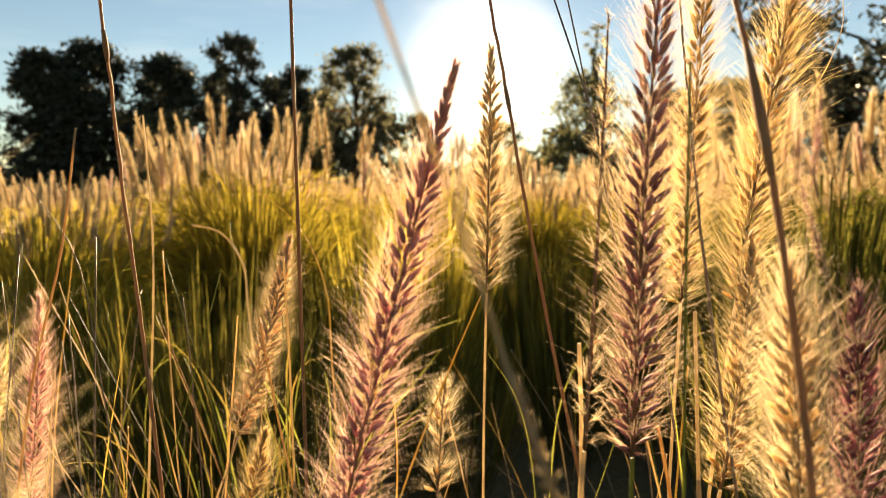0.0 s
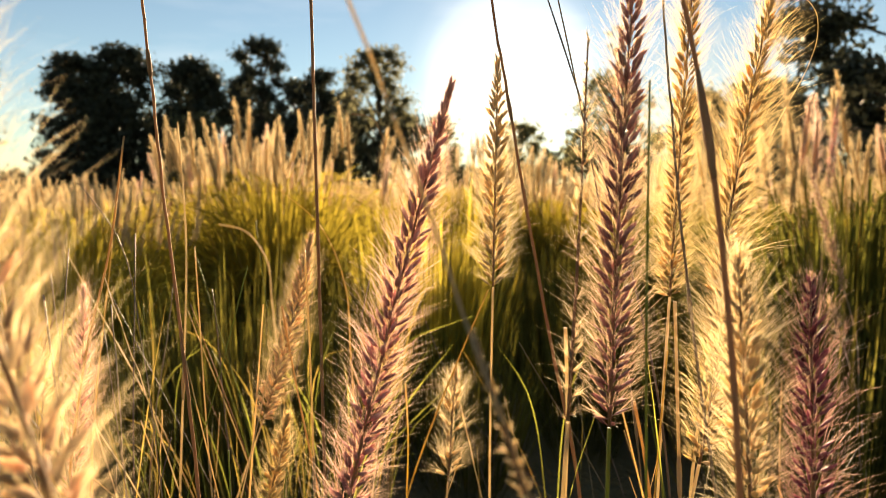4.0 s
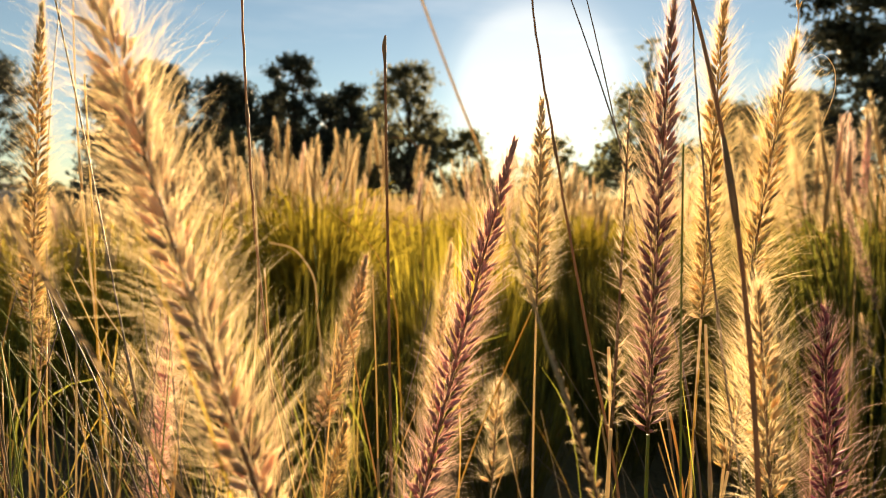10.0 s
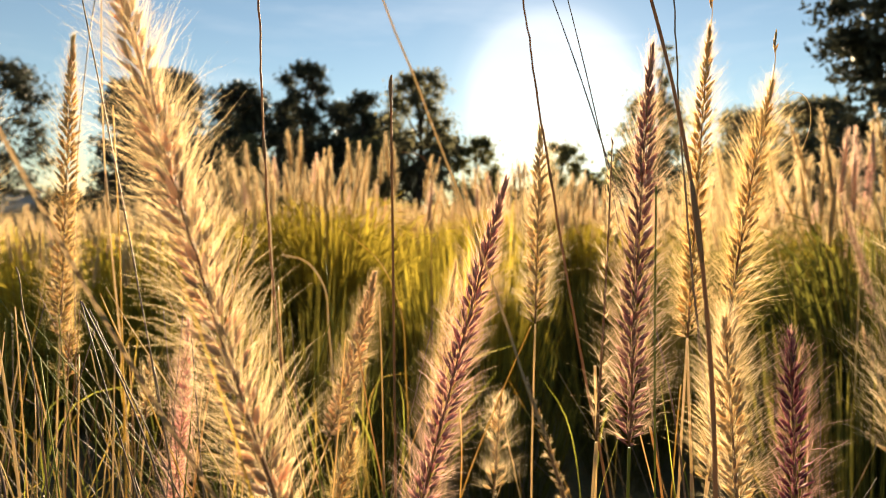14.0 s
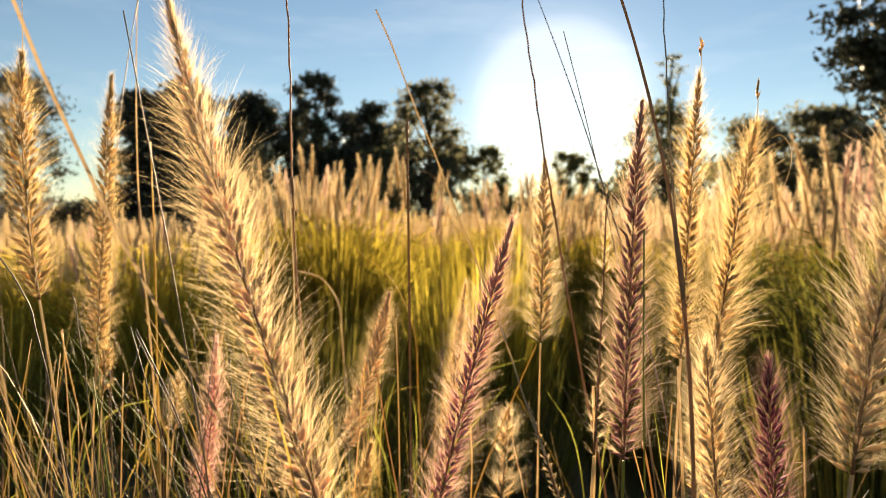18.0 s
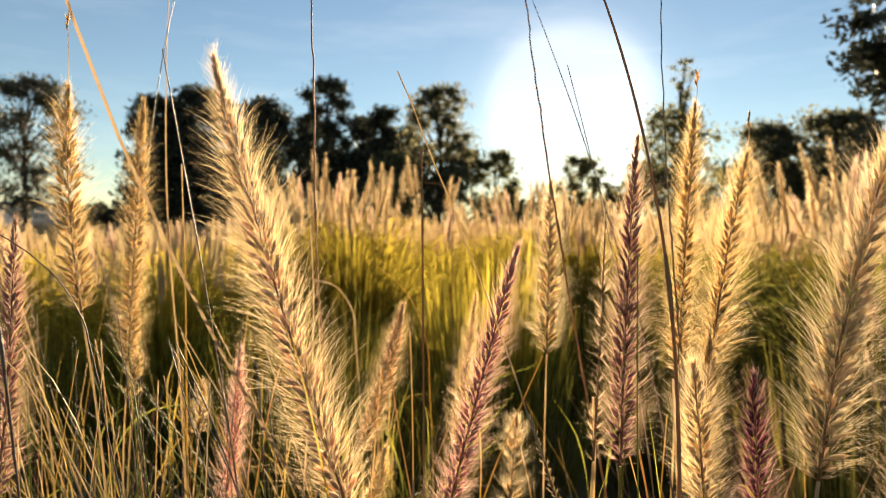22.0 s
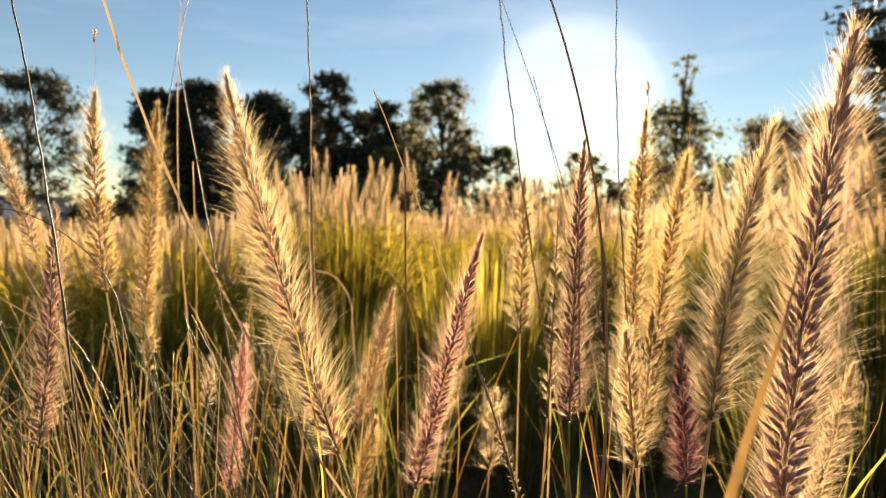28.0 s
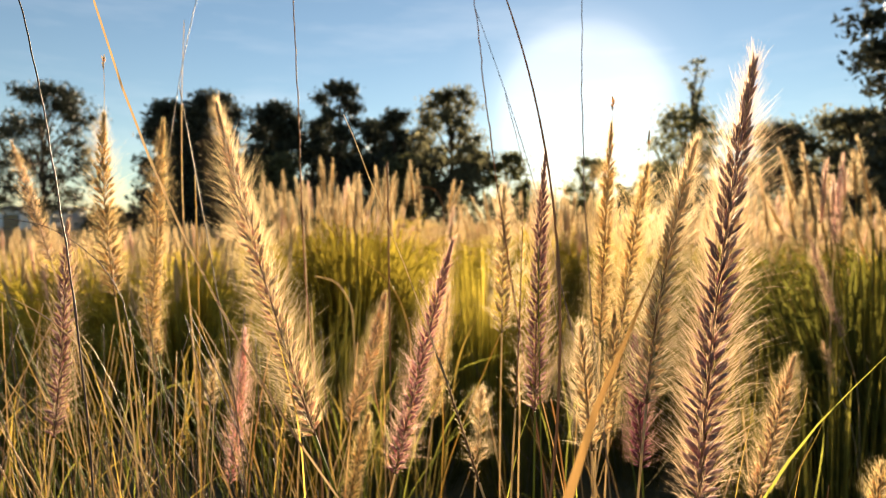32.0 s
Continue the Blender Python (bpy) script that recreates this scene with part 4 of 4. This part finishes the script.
bare_stalk([(-0.516, 1.3, 0.936), (-0.461, 1.3, 0.922), (-0.418, 1.3, 0.866), (-0.406, 1.3, 0.763)], 0.0016, 0.0022, STRAW_STALK)
bare_stalk([(-0.263, 1.5, 1.193), (-0.212, 1.5, 1.183), (-0.191, 1.5, 1.147), (-0.188, 1.5, 1.02)], 0.0012, 0.0016, BROWN_STALK)
bare_stalk([(0.149, 0.37, 0.929), (0.152, 0.37, 0.872), (0.156, 0.37, 0.796)], 0.0011, 0.0013, STRAW_STALK, node=0.2)
bare_stalk([(0.142, 0.36, 0.899), (0.139, 0.36, 0.854), (0.136, 0.36, 0.8)], 0.0006, 0.0009, YELLOW_STALK)
bare_stalk([(0.072, 0.33, 0.92), (0.074, 0.33, 0.867), (0.073, 0.33, 0.812)], 0.0011, 0.0014, STRAW_STALK)
bare_stalk([(0.099, 0.3, 0.88), (0.106, 0.3, 0.853), (0.113, 0.3, 0.825)], 0.0005, 0.0006, PALE_STALK)
bare_stalk([(0.108, 0.31, 0.882), (0.114, 0.31, 0.853), (0.119, 0.31, 0.82)], 0.0009, 0.0011, ORANGE_STALK)
bare_stalk([(-0.114, 0.45, 0.955), (-0.112, 0.45, 0.891), (-0.11, 0.45, 0.748)], 0.0008, 0.0010, PALE_STALK, node=0.3)
bare_stalk([(-0.148, 0.5, 0.902), (-0.136, 0.5, 0.825), (-0.12, 0.5, 0.736)], 0.0008, 0.0010, ORANGE_STALK)
bare_stalk([(-0.04, 0.5, 0.833), (-0.038, 0.5, 0.783), (-0.04, 0.5, 0.727)], 0.0008, 0.0010, YELLOW_STALK)
# leaf blades
leaf_blade([(0.38, 0.19, 0.962), (0.323, 0.19, 0.896), (0.29, 0.19, 0.845), (0.269, 0.19, 0.802)], 0.0024, FRESH_BLADE, facing=(0.2, 0.97, 0.1))
leaf_blade([(0.153, -0.066, 1.057), (0.142, -0.083, 1.037), (0.125, -0.104, 1.007), (0.110, -0.118, 0.973), (0.098, -0.128, 0.925)], 0.0044, ORANGE_BLADE, facing=(0.35, 0.93, 0.1))
leaf_blade([(0.257, 0.12, 0.974), (0.256, 0.12, 0.948), (0.249, 0.12, 0.912)], 0.0009, YELLOW_BLADE)
bare_stalk([(0.322, 0.2, 0.929), (0.319, 0.2, 0.913), (0.308, 0.2, 0.89)], 0.0002, 0.0004, PALE_STALK)
leaf_blade([(0.365, 0.25, 0.908), (0.359, 0.25, 0.887), (0.342, 0.25, 0.859), (0.331, 0.25, 0.805)], 0.0009, YELLOW_BLADE)
leaf_blade([(-0.093, 0.036, 1.021), (-0.093, 0.048, 1.002), (-0.095, 0.076, 0.96), (-0.096, 0.09, 0.939)], 0.0022, YELLOW_BLADE, facing=(0.4, 0.9, 0.1))
leaf_blade([(0.087, 0.31, 0.876), (0.079, 0.31, 0.852), (0.072, 0.31, 0.824)], 0.0018, FRESH_BLADE)
leaf_blade([(-0.25, 0.5, 0.909), (-0.264, 0.5, 0.845), (-0.282, 0.5, 0.749)], 0.0018, YELLOW_BLADE)
leaf_blade([(-0.499, 0.27, 1.005), (-0.442, 0.27, 0.971), (-0.399, 0.27, 0.889), (-0.377, 0.27, 0.782)], 0.0018, YELLOW_BLADE)
leaf_blade([(-0.554, 0.33, 1.061), (-0.508, 0.33, 0.984), (-0.439, 0.33, 0.901), (-0.402, 0.33, 0.818)], 0.0018, YELLOW_BLADE)
leaf_blade([(0.119, 0.33, 0.911), (0.125, 0.33, 0.874), (0.13, 0.33, 0.835)], 0.0018, FRESH_BLADE)


# ---- thin stems and blades low among the stalks ----
def undergrowth():
    rng = np.random.default_rng(404)
    kinds = (PALE_STALK, PALE_STALK, STRAW_STALK, GREEN_STALK, GREEN_STALK, GREEN_STALK, YELLOW_STALK, BROWN_STALK, DARK_STALK, DARK_STALK, GREY_STALK)
    rest = {}
    for i in range(378):
        x = rng.uniform(-0.95, -0.12) if i < 355 else rng.uniform(0.02, 0.65)
        y = 0.2 + 0.6 * rng.random() ** 1.3 if i < 355 else rng.uniform(0.45, 1.1)
        h = rng.uniform(0.70, 0.97) if i < 355 else rng.uniform(0.6, 0.86)
        le = rng.normal(-0.05, 0.11) if rng.random() < 0.75 else rng.normal(-0.2, 0.12)
        top = (x + le, y + rng.normal(0, 0.05), h)
        mid = (x + le * 0.45, y, h * 0.72)
        low = (x + le * 0.12, y, h * 0.45)
        thin, thick, kind = rng.uniform(0.00035, 0.0006), rng.uniform(0.0007, 0.0012), kinds[rng.integers(len(kinds))]
        if i % 2:
            bare_stalk([top, mid, low], thin, thick, kind, wavy=rng.choice([0, 0, 0.0008]), node=0.25 + 0.4 * ((i * 37) % 100) / 100)
        else:
            foot = (low[0] - le * 0.3, low[1] + 0.01, 0)
            rest.setdefault(kind[1].name, (kind[1], Soup()))[1].add(*tube(spline([top, mid, low, foot], 22), np.linspace(thin, thick, 22), 6))
    litter = tagged(new("undergrowth"), "dense thin dry stems low among the ears", "grass stems", kind="stuff")
    for mat, soup in rest.values():
        part("stems", soup.mesh("stems", mat, smooth=True), litter, kind="stuff")
    for i in range(30):
        x = rng.uniform(-0.95, -0.1) if i < 27 else rng.uniform(0.1, 0.7)
        y = rng.uniform(0.4, 1.1)
        tuft = tagged(new("grass_tuft"), "low tuft of thin green and yellow blades among the stalks", "grass tuft", "tufts among the stalks")
        tuft.location = (x, y, 0)
        for j in range(rng.integers(4, 8)):
            h = rng.uniform(0.58, 0.86)
            le = rng.normal(0, 0.10)
            x0, y0 = x + rng.normal(0, 0.015), y + rng.normal(0, 0.015)
            arch = rng.uniform(-0.05, 0.05)
            leaf_blade([(x0 + le * 1.4, y0 + rng.normal(0, .05), h + arch), (x0 + le * 0.85, y0, h * 0.93), (x0 + le * 0.35, y0, h * 0.65), (x0, y0, h * 0.35)],
                       rng.uniform(0.0012, 0.0026), FRESH_BLADE if rng.random() < 0.45 else YELLOW_BLADE, tuft)


undergrowth()
